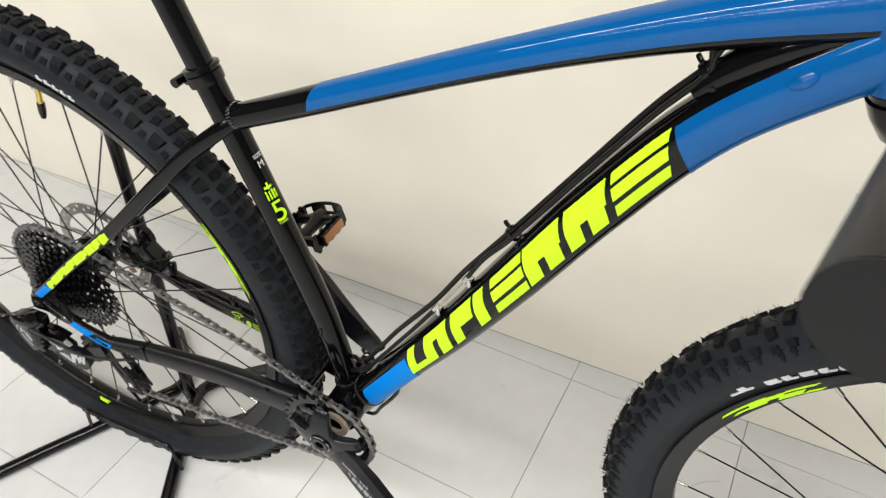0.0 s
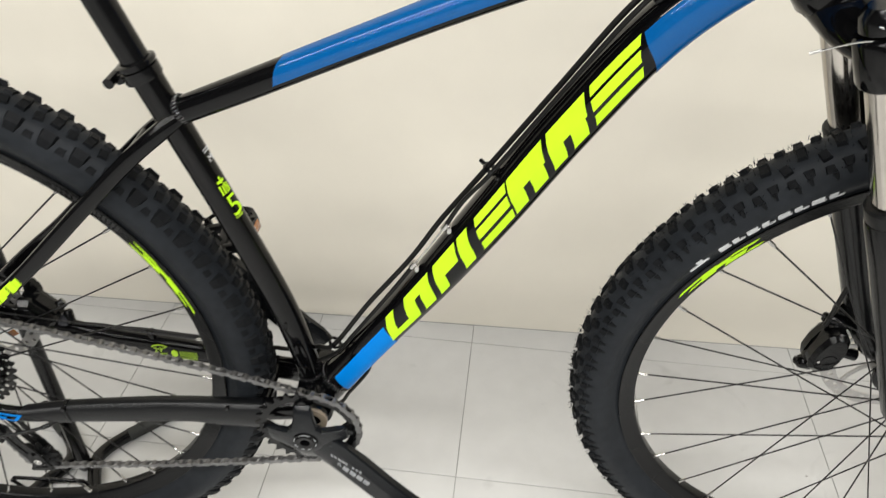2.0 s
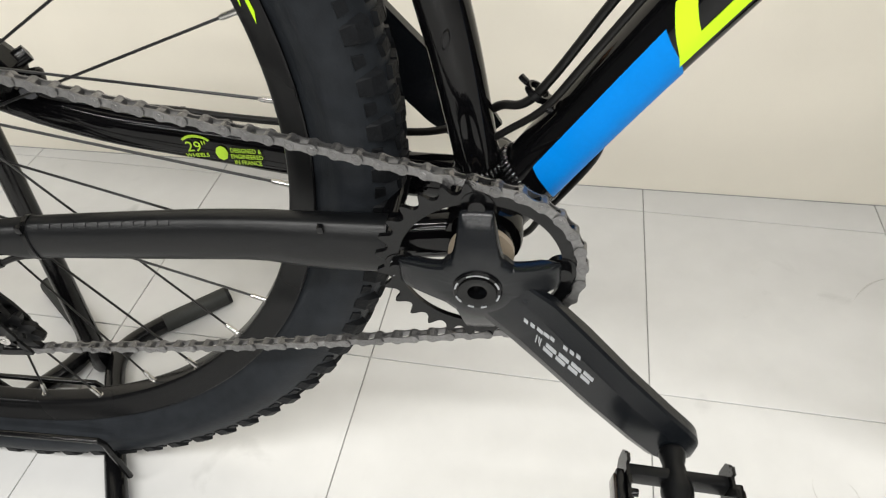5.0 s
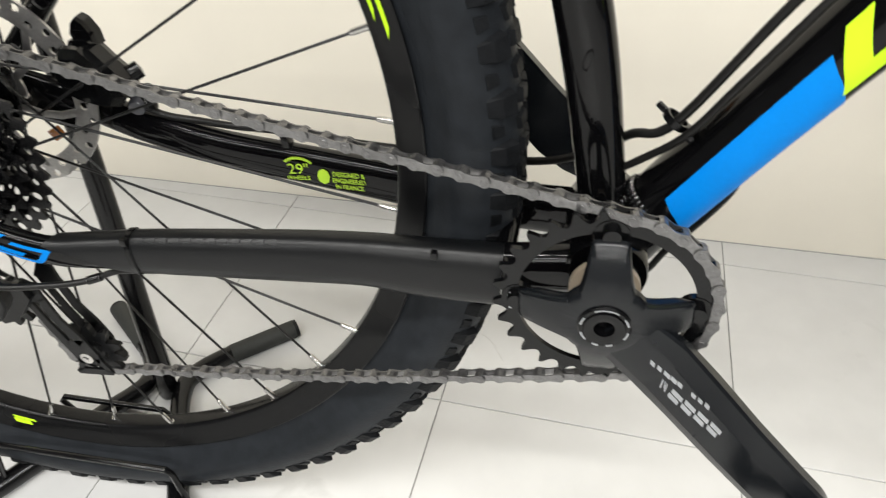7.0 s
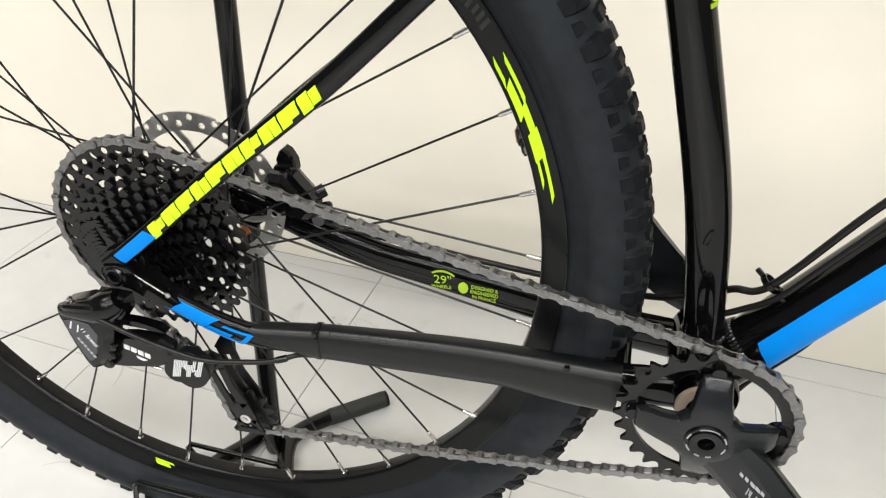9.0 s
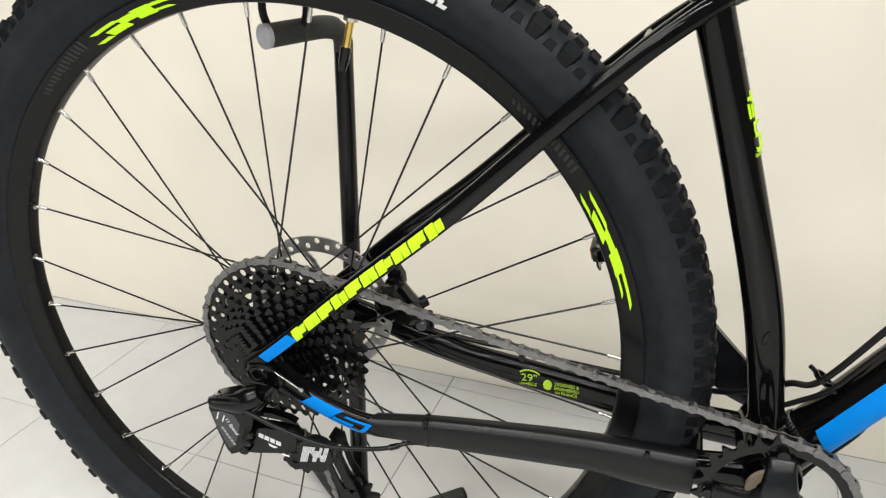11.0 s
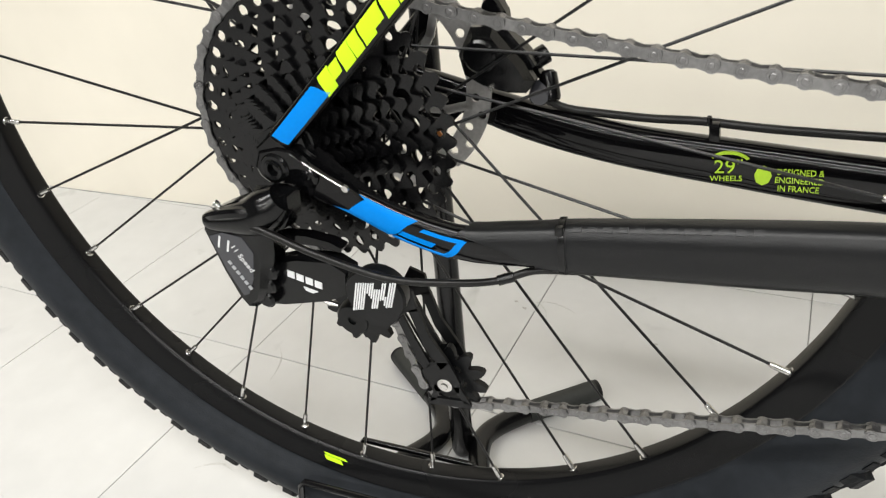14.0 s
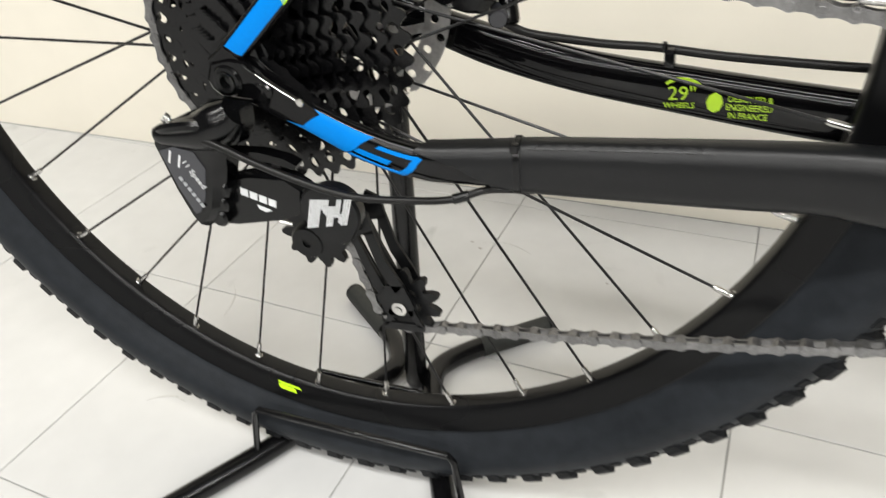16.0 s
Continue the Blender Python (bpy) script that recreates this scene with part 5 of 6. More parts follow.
for k in range(6):
    g.box((0.0026, 0.0004, 0.0022), Matrix.Translation((-0.0300 + 0.0019 * k, -0.0924, 0.4015 - 0.0032 * k)) @ pose(0, 0, 0, 0, 60, 0), 0)
part("small_print", g, GREY_PRINT, mech, "white printed bars", smooth=0)
g = Geo().rod([(-0.0290, -0.0850, 0.4300), (-0.0325, -0.0860, 0.4340)], 0.0016, 12)
g.rod([(-0.0325, -0.0860, 0.4340), (-0.0345, -0.0866, 0.4362)], 0.0027, 12)
part("limit_screw", g, NICKEL, mech, "bright limit screw")
g = Geo().rod([(0.0160, -0.0780, 0.3735), (0.0215, -0.0785, 0.3720), (0.0270, -0.0780, 0.3710)], [0.0016, 0.0018, 0.0011], 8)
part("cable_clamp", g, NICKEL, mech, "bright cable clamp screw")


def pulley(c, teeth, name):
    r = PITCH * teeth / (2 * math.pi)
    shp = [-0.0048, -0.0042, 0.0006, 0.0038, 0.0038, 0.0006]
    g = Geo().disc([0.0030, 0.0100, 0.0125, r - 0.0048, r], teeth * 6, -0.0022, 0.0022, lambda i, j: not (j == 1 and (i // 6) % 3 == 1), lambda i: shp[i % 6], Matrix.Translation(c))
    return part(name, g, MATT_BLACK, mech, "black toothed jockey wheel", smooth=25)


pulley(UPPER, 11, "jockey_wheel")
pulley(LOWER, 11, "jockey_wheel")
# cage plates
for y, nm in ((-0.0340, "outer_cage"), (-0.0145, "inner_cage")):
    g = Geo()
    for strip in (((0.0340, 0.3480), (0.0420, 0.3620), (0.0520, 0.3580), (0.0540, 0.3440), (0.0410, 0.3400)), ((0.0360, 0.3450), (0.0420, 0.3410), (0.0490, 0.3210), (0.0570, 0.3020), (0.0520, 0.2960), (0.0450, 0.3140)), ((0.0475, 0.3430), (0.0540, 0.3460), (0.0590, 0.3260), (0.0700, 0.3060), (0.0640, 0.2990), (0.0540, 0.3180)), ((0.0520, 0.2960), (0.0570, 0.3040), (0.0700, 0.3060), (0.0760, 0.2900), (0.0745, 0.2820), (0.0580, 0.2800)), ((0.0580, 0.2860), (0.0630, 0.2840), (0.0575, 0.2730), (0.0525, 0.2695)), ((0.0705, 0.2860), (0.0755, 0.2870), (0.0815, 0.2735), (0.0772, 0.2735)), ((0.0510, 0.2705), (0.0530, 0.2735), (0.0780, 0.2755), (0.0818, 0.2735), (0.0815, 0.2700), (0.0530, 0.2675))):
        g.plate(list(strip), y - 0.0011, y + 0.0011)
    part(nm, g, MATT_BLACK, mech, "black derailleur cage plate", smooth=0)
for c in (UPPER, LOWER):
    g = Geo().lathe([(0.0, -0.0375), (0.0022, -0.0375), (0.0026, -0.0365), (0.0052, -0.0360), (0.0054, -0.0340), (0.0054, -0.0130), (0.0, -0.0130)], Matrix.Translation((c.x, 0, c.z)), 16)
    part("pulley_bolt", g, NICKEL if c is LOWER else SATIN_BLACK, mech)
g = Geo().lathe([(0.0, -0.0395), (0.0030, -0.0395), (0.0030, -0.0410), (0.0105, -0.0410), (0.0120, -0.0390), (0.0125, -0.0330), (0.0, -0.0330)], Matrix.Translation((UPPER.x + 0.001, 0, UPPER.z + 0.002)), 24)
g.plate([(0.0060, 0.3420), (0.0200, 0.3520), (0.0440, 0.3620), (0.0480, 0.3480), (0.0300, 0.3260), (0.0160, 0.3200)], -0.0400, -0.0330)
part("cage_pivot", g, MATT_BLACK, mech)
# gear cable loop from the stay to the derailleur
for ob in mech.children:
    if ob.name.split(".")[0] in ("jockey_wheel", "outer_cage", "inner_cage", "pulley_bolt", "cage_pivot", "clutch_cover", "hatched_print"):
        ob.location = -mech.location
g = Geo().rod(spline([(0.158, -0.0450, 0.3935), (0.134, -0.0480, 0.3925), (0.116, -0.0545, 0.3880), (0.096, -0.0650, 0.3905), (0.064, -0.0770, 0.3965), (0.024, -0.0815, 0.4095), (-0.009, -0.0835, 0.4230), (-0.0445, -0.0780, 0.4230)], 8), 0.0021, 10)
part("gear_cable", g, CABLE, bike, "black gear cable loop")
g = Geo().rod([(0.124, -0.0515, 0.3898), (0.116, -0.0545, 0.3880)], 0.0029, 10)
part("cable_ferrule", g, SATIN_BLACK, bike)

# ---- print on frame ----
text_part("wheel_print", "29\"", 0.0118, Matrix.Translation((0.2215, 0.0497, 0.4088)) @ pose(0, 0, 0, 90, -4, 0), GREEN_PRINT, cs_l, "green printed wheel size")
text_part("wheel_print", "WHEELS", 0.0047, Matrix.Translation((0.2205, 0.0497, 0.4038)) @ pose(0, 0, 0, 90, -4, 0), GREEN_PRINT, cs_l)
g = Geo()
for p, w in ((0.0, 1.0),):
    arc = [(0.2215 + 0.0125 * math.sin(a), 0.4128 + 0.0095 * math.cos(a)) for a in np.linspace(-0.95, 0.95, 10)]
    inn = [(0.2215 + 0.0110 * math.sin(a), 0.4128 + 0.0075 * math.cos(a)) for a in np.linspace(0.95, -0.95, 10)]
    g.plate(arc + inn, 0.0497, 0.0502)
part("wheel_print", g, GREEN_PRINT, cs_l, smooth=0)
for k, body in enumerate(("DESIGNED &", "ENGINEERED", "IN FRANCE")):
    text_part("origin_print", body, 0.0052, Matrix.Translation((0.2580, 0.0462, 0.4112 - 0.0050 * k)) @ pose(0, 0, 0, 90, -3, -5.5), GREEN_PRINT, cs_l, squeeze=0.8)
g = Geo().plate([(0.2395 + 0.0045 * math.cos(a), 0.4092 + 0.0060 * math.sin(a)) for a in np.linspace(0, 2 * math.pi, 9)[:-1]], 0.0478, 0.0484)
part("origin_print", g, GREEN_PRINT, cs_l, smooth=0)
text_on(seat_tube, 0.2510, 158, "series_print", "5", 0.031, YELLOW, seat, spin=0)
g = Geo()
for k in range(4):
    seat_tube.patch(g, 0.2745, 0.2845 - 0.001 * (k % 2), 136 + 13 * k, 143 + 13 * k, 0.0005, 0, 0.003)
seat_tube.patch(g, 0.2855, 0.2925, 154, 162, 0.0005, 0, 0.003)
seat_tube.patch(g, 0.2865, 0.2890, 140, 174, 0.0005, 0, 0.003)
part("series_print", g, YELLOW, seat, "yellow print marks")
g = Geo()
for k in range(6):
    seat_tube.patch(g, 0.2475, 0.2500, 136 + 7 * k, 140 + 7 * k, 0.0005, 0, 0.002)
part("small_print", g, GREEN_PRINT, seat)
text_on(seat_tube, 0.3080, 174, "size_print", "M", 0.0095, WHITE_PRINT, seat)
text_on(seat_tube, 0.3180, 174, "size_print", "SIZE", 0.0055, WHITE_PRINT, seat)
# bottle bosses on the seat tube
boss = seat_tube.point(0.1075, 88, -0.0008)
g = Geo().lathe([(0.0, -0.0016), (0.0030, -0.0016), (0.0034, -0.0022), (0.0048, -0.0020), (0.0056, 0.0)], Matrix.Translation(boss) @ pose(0, 0, 0, 0, 10, 0) @ Matrix.Diagonal((0.42, 1, 1.25, 1)), 20)
part("cable_boss", g, GLOSS_BLACK, seat, "small oval frame boss")

# ---- cables along the down tube ----
def along_dt(s, lift, y):
    p = down_tube.point(s, 0, lift)
    return (p.x, y, p.z)


hose = [(0.7400, 0.004, 0.9300), (0.7300, 0.004, 0.9110), along_dt(0.5580, 0.0105, 0.004), along_dt(0.5200, 0.0080, 0.004), along_dt(0.450, 0.0060, 0.003), along_dt(0.360, 0.0080, 0.003), along_dt(0.2865, 0.0115, 0.002), along_dt(0.228, 0.0110, 0.0), along_dt(0.150, 0.0140, -0.002), along_dt(0.0765, 0.0125, -0.004), (0.434, 0.004, 0.4830), (0.415, 0.018, 0.462), (0.385, 0.034, 0.443), (0.330, 0.050, 0.433), (0.250, 0.059, 0.4320), (0.204, 0.0620, 0.4346), (0.175, 0.063, 0.4350), (0.146, 0.0645, 0.4368), (0.126, 0.0625, 0.4400), (0.1130, 0.0600, 0.4465)]
part("brake_hose", Geo().rod(spline(hose, 8), 0.0026, 10), CABLE, bike, "black rear brake hose")
hose2 = [(0.7420, -0.004, 0.9300), (0.7320, -0.005, 0.9110), along_dt(0.5580, 0.0085, -0.005), along_dt(0.5200, 0.0055, -0.005), along_dt(0.450, 0.0040, -0.006), along_dt(0.360, 0.0052, -0.006), along_dt(0.320, 0.0090, -0.006), along_dt(0.2880, 0.0072, -0.0065)]
part("cable_housing", Geo().rod(spline(hose2, 8), 0.0022, 10), CABLE, bike, "black gear cable housing")
hose3 = [along_dt(0.226, 0.0062, -0.0065), along_dt(0.180, 0.0060, -0.008), along_dt(0.110, 0.0060, -0.010), along_dt(0.0765, 0.0060, -0.010), (0.440, -0.006, 0.474), (0.425, 0.0, 0.460)]
part("bare_cable", Geo().rod([along_dt(0.2880, 0.0072, -0.0065), along_dt(0.257, 0.0066, -0.0065), along_dt(0.226, 0.0062, -0.0065)], 0.0009, 6), NICKEL, bike, "bare steel inner cable")
part("cable_housing", Geo().rod(spline(hose3, 8), 0.0022, 10), CABLE, bike, "black gear cable housing")
under = [along_dt(0.078, -0.0330, -0.004), along_dt(0.066, -0.0390, -0.003), along_dt(0.048, -0.0420, -0.002), (0.464, 0.0, 0.410), (0.452, 0.0, 0.391), (0.425, 0.0, 0.387), (0.395, -0.012, 0.398)]
part("cable_housing", Geo().rod(spline(under, 8), 0.0022, 10), CABLE, bike, "black cable under the bottom bracket")
for s in (0.228, 0.2865):
    g = Geo().rod([along_dt(s - 0.004, 0.0066, -0.0065), along_dt(s + 0.004, 0.0066, -0.0065)], 0.0034, 10)
    p = Vector(along_dt(s, 0.0025, -0.0065))
    g.box((0.004, 0.010, 0.007), Matrix.Translation(p), 0.001)
    part("cable_stop", g, NICKEL, bike, "bright cable stop")
for s in (0.0765, 0.360, 0.5580):
    g = Geo()
    p = Vector(along_dt(s, 0.0120 if s < 0.1 else 0.0064 if s < 0.5 else 0.0090, -0.001))
    t = (Vector(along_dt(s + 0.004, 0, 0)) - Vector(along_dt(s - 0.004, 0, 0))).normalized()
    rot = t.to_track_quat("Y", "Z").to_matrix().to_4x4()
    g.lathe([(0.0058, -0.0020), (0.0071, -0.0020), (0.0071, 0.0020), (0.0058, 0.0020)], Matrix.Translation(p) @ rot, 18, True)
    g.box((0.014, 0.004, 0.004), Matrix.Translation(p) @ rot @ pose(0.004, 0, -0.008), 0.001)
    g.box((0.0030, 0.0035, 0.006), Matrix.Translation(p) @ rot @ pose(-0.004, 0, 0.0090, 0, -28, 0), 0.001)
    part("cable_clip", g, SATIN_BLACK, bike, "black cable clip with zip tie")

g = Geo().box((0.006, 0.010, 0.014), pose(0.212, 0.0600, 0.4290, 0, -4, 0), 0.0015)
g.rod([(0.209, 0.058, 0.4340), (0.2085, 0.057, 0.4395)], 0.0014, 8)
part("hose_clip", g, SATIN_BLACK, cs_l, "black hose clip with zip tie")

# ---- brake calipers ----
BEAN = [(-0.031, -0.004), (-0.025, -0.015), (-0.008, -0.019), (0.010, -0.018), (0.024, -0.013), (0.033, -0.004), (0.032, 0.005), (0.022, 0.014), (0.004, 0.017), (-0.014, 0.016), (-0.027, 0.009)]


def caliper(m, label):
    """Two halves astride the disc: x runs along the disc's edge, z outwards, y across."""
    g = Geo()
    for sgn in (-1, 1):
        g.add(*hull(shrink(BEAN, 0.78), 0.0180 * sgn, BEAN, 0.0125 * sgn), m).add(*hull(BEAN, 0.0125 * sgn, BEAN, 0.0030 * sgn), m)
        g.lathe([(0.0, 0.0188 * sgn), (0.0082, 0.0188 * sgn), (0.0098, 0.0176 * sgn), (0.0102, 0.0140 * sgn), (0.0, 0.0140 * sgn)], m @ Matrix.Translation((-0.006, 0, -0.003)), 20)
    g.box((0.046, 0.012, 0.010), m @ Matrix.Translation((0, 0, 0.0095)), 0.003)
    body = part("brake_caliper", g, SATIN_BLACK, bike, label, smooth=30)
    for x in (-0.034, 0.034):
        g = Geo().lathe([(0.0, -0.008), (0.0070, -0.008), (0.0085, -0.006), (0.0085, 0.006), (0.0070, 0.008), (0.0, 0.008)], m @ Matrix.Translation((x, 0.004, 0.002)) @ pose(0, 0, 0, 90, 0, 0), 16)
        g.box((0.016, 0.014, 0.010), m @ Matrix.Translation((x * 0.78, 0.004, 0.002)), 0.003)
        lug = part("mounting_lug", g, SATIN_BLACK, body)
        g = Geo().lathe([(0.0, 0.0080), (0.0046, 0.0080), (0.0046, 0.0125), (0.0026, 0.0132), (0.0, 0.0110)], m @ Matrix.Translation((x, 0.004, 0.002)) @ pose(0, 0, 0, 90, 0, 0), 12)
        part("mounting_bolt", g, SATIN_BLACK, lug)
    g = Geo().box((0.014, 0.013, 0.011), m @ pose(0.034, 0.006, 0.006, 0, -20, 0), 0.002)
    part("banjo_fitting", g, BADGE, body, "grey hose fitting")
    g = Geo().lathe([(0.0, -0.010), (0.0050, -0.010), (0.0058, -0.008), (0.0058, 0.006), (0.0040, 0.008), (0.0, 0.008)], m @ Matrix.Translation((0.036, 0.006, 0.014)) @ pose(0, 0, 0, 60, 0, 20), 14)
    part("hose_bolt", g, SATIN_BLACK, body, "black hose bolt")
    g = Geo().rod([m @ Vector((-0.010, -0.019, 0.008)), m @ Vector((-0.010, 0.019, 0.008))], 0.0018, 8)
    g.box((0.018, 0.004, 0.0012), m @ Matrix.Translation((0.0, 0.0, -0.0185)), 0.0003)
    part("pad_pin", g, NICKEL, body, "bright pad pin and spring")
    return body


def rear_caliper():
    """The rear caliper lies along the chain stay, astride the disc."""
    outline = [(0.0665, 0.4790), (0.0755, 0.4955), (0.0890, 0.4955), (0.0985, 0.4835), (0.1060, 0.4755), (0.1125, 0.4640), (0.1070, 0.4565), (0.0955, 0.4565), (0.0800, 0.4605), (0.0690, 0.4670)]
    g = Geo().add(*hull(shrink(outline, 0.80), 0.0360, outline, 0.0420)).add(*hull(outline, 0.0420, outline, 0.0475))
    g.add(*hull(outline, 0.0545, outline, 0.0620)).add(*hull(outline, 0.0620, shrink(outline, 0.82), 0.0680))
    bridge = shrink(outline, 0.70)
    g.plate([(x + 0.006, z + 0.005) for x, z in bridge], 0.0460, 0.0560)
    g.lathe([(0.0, 0.0340), (0.0084, 0.0340), (0.0100, 0.0352), (0.0104, 0.0400), (0.0, 0.0400)], Matrix.Translation((0.0820, 0, 0.4800)), 24)
    body = part("brake_caliper", g, SATIN_BLACK, bike, "black hydraulic rear brake caliper", smooth=30)
    fin = [(0.0745, 0.4990), (0.0775, 0.5060), (0.0818, 0.5095), (0.0866, 0.5070), (0.0912, 0.4990), (0.0920, 0.4900), (0.0765, 0.4900)]
    part("mounting_lug", Geo().add(*hull(shrink(fin, 0.86), 0.0580, fin, 0.0610)).add(*hull(fin, 0.0610, fin, 0.0690)), GLOSS_BLACK, body, "glossy black caliper lug", smooth=25)
    g = Geo().lathe([(0.0, -0.009), (0.0050, -0.009), (0.0060, -0.007), (0.0060, 0.008), (0.0, 0.009)], Matrix.Translation((0.1075, 0.0610, 0.4705)) @ pose(0, 0, 0, 20, 0, -50), 16)
    part("mounting_bolt", g, SATIN_BLACK, body)
    g = Geo().lathe([(0.0, -0.0060), (0.0052, -0.0060), (0.0064, -0.0045), (0.0064, 0.0045), (0.0, 0.0060)], Matrix.Translation((0.1110, 0.0560, 0.4520)) @ pose(0, 0, 0, 12, 0, 10), 18)
    part("banjo_fitting", g, BADGE, body, "grey hose fitting")
    g = Geo().lathe([(0.0, -0.010), (0.0050, -0.010), (0.0058, -0.008), (0.0058, 0.006), (0.0040, 0.008), (0.0, 0.008)], Matrix.Translation((0.1160, 0.0600, 0.4560)) @ pose(0, 0, 0, 60, 0, 30), 14)
    part("hose_bolt", g, SATIN_BLACK, body, "black hose bolt")
    g = Geo().rod([(0.0880, 0.0345, 0.4625), (0.0880, 0.0700, 0.4625)], 0.0018, 8)
    g.box((0.016, 0.004, 0.0012), pose(0.0930, 0.0500, 0.4580, 0, 12, 0), 0.0003)
    part("pad_pin", g, NICKEL, body, "bright pad pin and spring")
    g = Geo().box((0.012, 0.0012, 0.009), pose(0.0345, 0.0590, 0.4212, 0, -30, 0), 0.0004)
    part("pad_clip", g, ORANGE, body, "small orange transport sticker")


rear_caliper()

# ---- fork ----
AHEAD = Vector((0.915, 0, 0.403)).normalized()
SWING = Matrix.Rotation(radians(-TURNED), 3, STEER)


def leg_point(t, y, ahead=0.018):
    """t metres down the steering axis from the lower head cup."""
    return FORK_TOP + STEER * t + SWING @ (AHEAD * ahead + Vector((0, y, 0)))


fork_len = (FRONT - FORK_TOP).dot(STEER)
g = Geo().lathe([(0.0, -0.038), (0.016, -0.038), (0.0245, -0.032), (0.0282, -0.018), (0.0290, -0.007), (0.0, -0.007)], to_head, 32)
for y in (-0.058, 0.058):
    a, b = FORK_TOP + STEER * 0.018, leg_point(0.042, y)
    tube = Tube([(a.x, 0.0, a.z, 0.020, 0.020), (a.x * 0.6 + b.x * 0.4, y * 0.5, a.z * 0.6 + b.z * 0.4, 0.021, 0.018), (b.x - 0.002, y * 0.95, b.z + 0.006, 0.0185, 0.016)], 2.4)
    q = tube.geo(20)
    g.add(q.v, q.f)
    g.add(*(lambda z: (z.v, z.f))(Geo().rod([leg_point(0.022, y), leg_point(0.026, y), leg_point(0.058, y), leg_point(0.062, y)], [0.017, 0.0205, 0.0205, 0.0185], 24)))
crown = part("fork", g, GLOSS_BLACK, bike, "black suspension fork crown", smooth=50)
for y in (-0.060, 0.060):
    g = Geo().rod([leg_point(0.030, y), leg_point(0.10, y), leg_point(0.260, y)], 0.0152, 28)
    part("stanchion", g, STANCHION, crown, "polished fork stanchion")
    seal = 0.172
    g = Geo().rod([leg_point(seal, y), leg_point(seal + 0.002, y), leg_point(seal + 0.014, y), leg_point(seal + 0.016, y)], [0.0185, 0.0205, 0.0205, 0.0195], 28)
    part("dust_seal", g, MATT_BLACK, crown, "black dust seal")
    g = Geo().rod([leg_point(seal + 0.0155, y), leg_point(seal + 0.020, y), leg_point(seal + 0.060, y), leg_point(fork_len - 0.070, y), leg_point(fork_len - 0.030, y, 0.026), leg_point(fork_len, y, 0.042), leg_point(fork_len + 0.012, y, 0.044)], [0.0200, 0.0215, 0.0205, 0.0180, 0.0165, 0.0150, 0.0090], 24)
    part("fork_lower", g, SATIN_BLACK, crown, "satin black lower fork leg")
arch = [leg_point(0.192, -0.058, 0.030), leg_point(0.135, -0.052, 0.062), leg_point(0.118, -0.025, 0.080), leg_point(0.116, 0.0, 0.084), leg_point(0.118, 0.025, 0.080), leg_point(0.135, 0.052, 0.062), leg_point(0.192, 0.058, 0.030)]
part("fork_arch", Geo().rod(spline(arch, 6), 0.0115, 16), SATIN_BLACK, crown, "black fork brace")
g = Geo()
for k in range(2):
    a = leg_point(fork_len - 0.150, -0.0778, 0.006 + 0.006 * k)
    b = leg_point(fork_len - 0.090, -0.0772, 0.008 + 0.006 * k)
    g.rod([a, b], 0.0016, 6)
part("leg_print", g, GREEN_PRINT, crown, "yellow-green print bars")
c = leg_point(0.052, -0.0812, 0.018)
part("crown_badge", Geo().lathe([(0.0, -0.0006), (0.0060, -0.0006), (0.0060, 0.0010), (0.0, 0.0010)], Matrix.Translation(c), 20), material("red_badge", (0.45, 0.02, 0.04), 0.4), crown, "small round red badge")
# cable end at the lockout
g = Geo().rod(spline([leg_point(0.010, -0.075, 0.010), (0.872, -0.075, 0.8900), (0.848, -0.068, 0.8830), (0.826, -0.061, 0.8725)], 6), 0.0007, 6)
part("lockout_cable", g, NICKEL, crown, "loose steel cable end")
part("cable_crimp", Geo().rod([(0.829, -0.062, 0.8740), (0.8225, -0.0600, 0.8707)], 0.0011, 8), ROTOR, crown)
g = Geo().rod([leg_point(0.018, -0.060), leg_point(0.008, -0.060), leg_point(0.002, -0.060)], [0.017, 0.016, 0.010], 20)
part("lockout_cap", g, SATIN_BLACK, crown, "black lockout cap")
# front caliper and hose
fcal = caliper(pose(1.0130, 0.0530, 0.4700, 0, -76, 0), "black hydraulic front brake caliper")
g = Geo().box((0.062, 0.012, 0.013), pose(1.0300, 0.0640, 0.4840, 0, 66, 0), 0.003)
for x, z in ((1.0130, 0.5200), (1.0420, 0.4520)):
    g.rod([(x, 0.064, z), (x + 0.018, 0.062, z - 0.004)], 0.0075, 12)
part("caliper_bracket", g, SATIN_BLACK, fcal, "black caliper adapter")
g = Geo().rod(spline([(1.002, 0.052, 0.5050), (1.003, 0.050, 0.540), (1.004, 0.052, 0.60), (0.985, 0.055, 0.66), (0.955, 0.062, 0.74)], 8), 0.0027, 10)
part("brake_hose", g, CABLE, fcal, "black front brake hose")

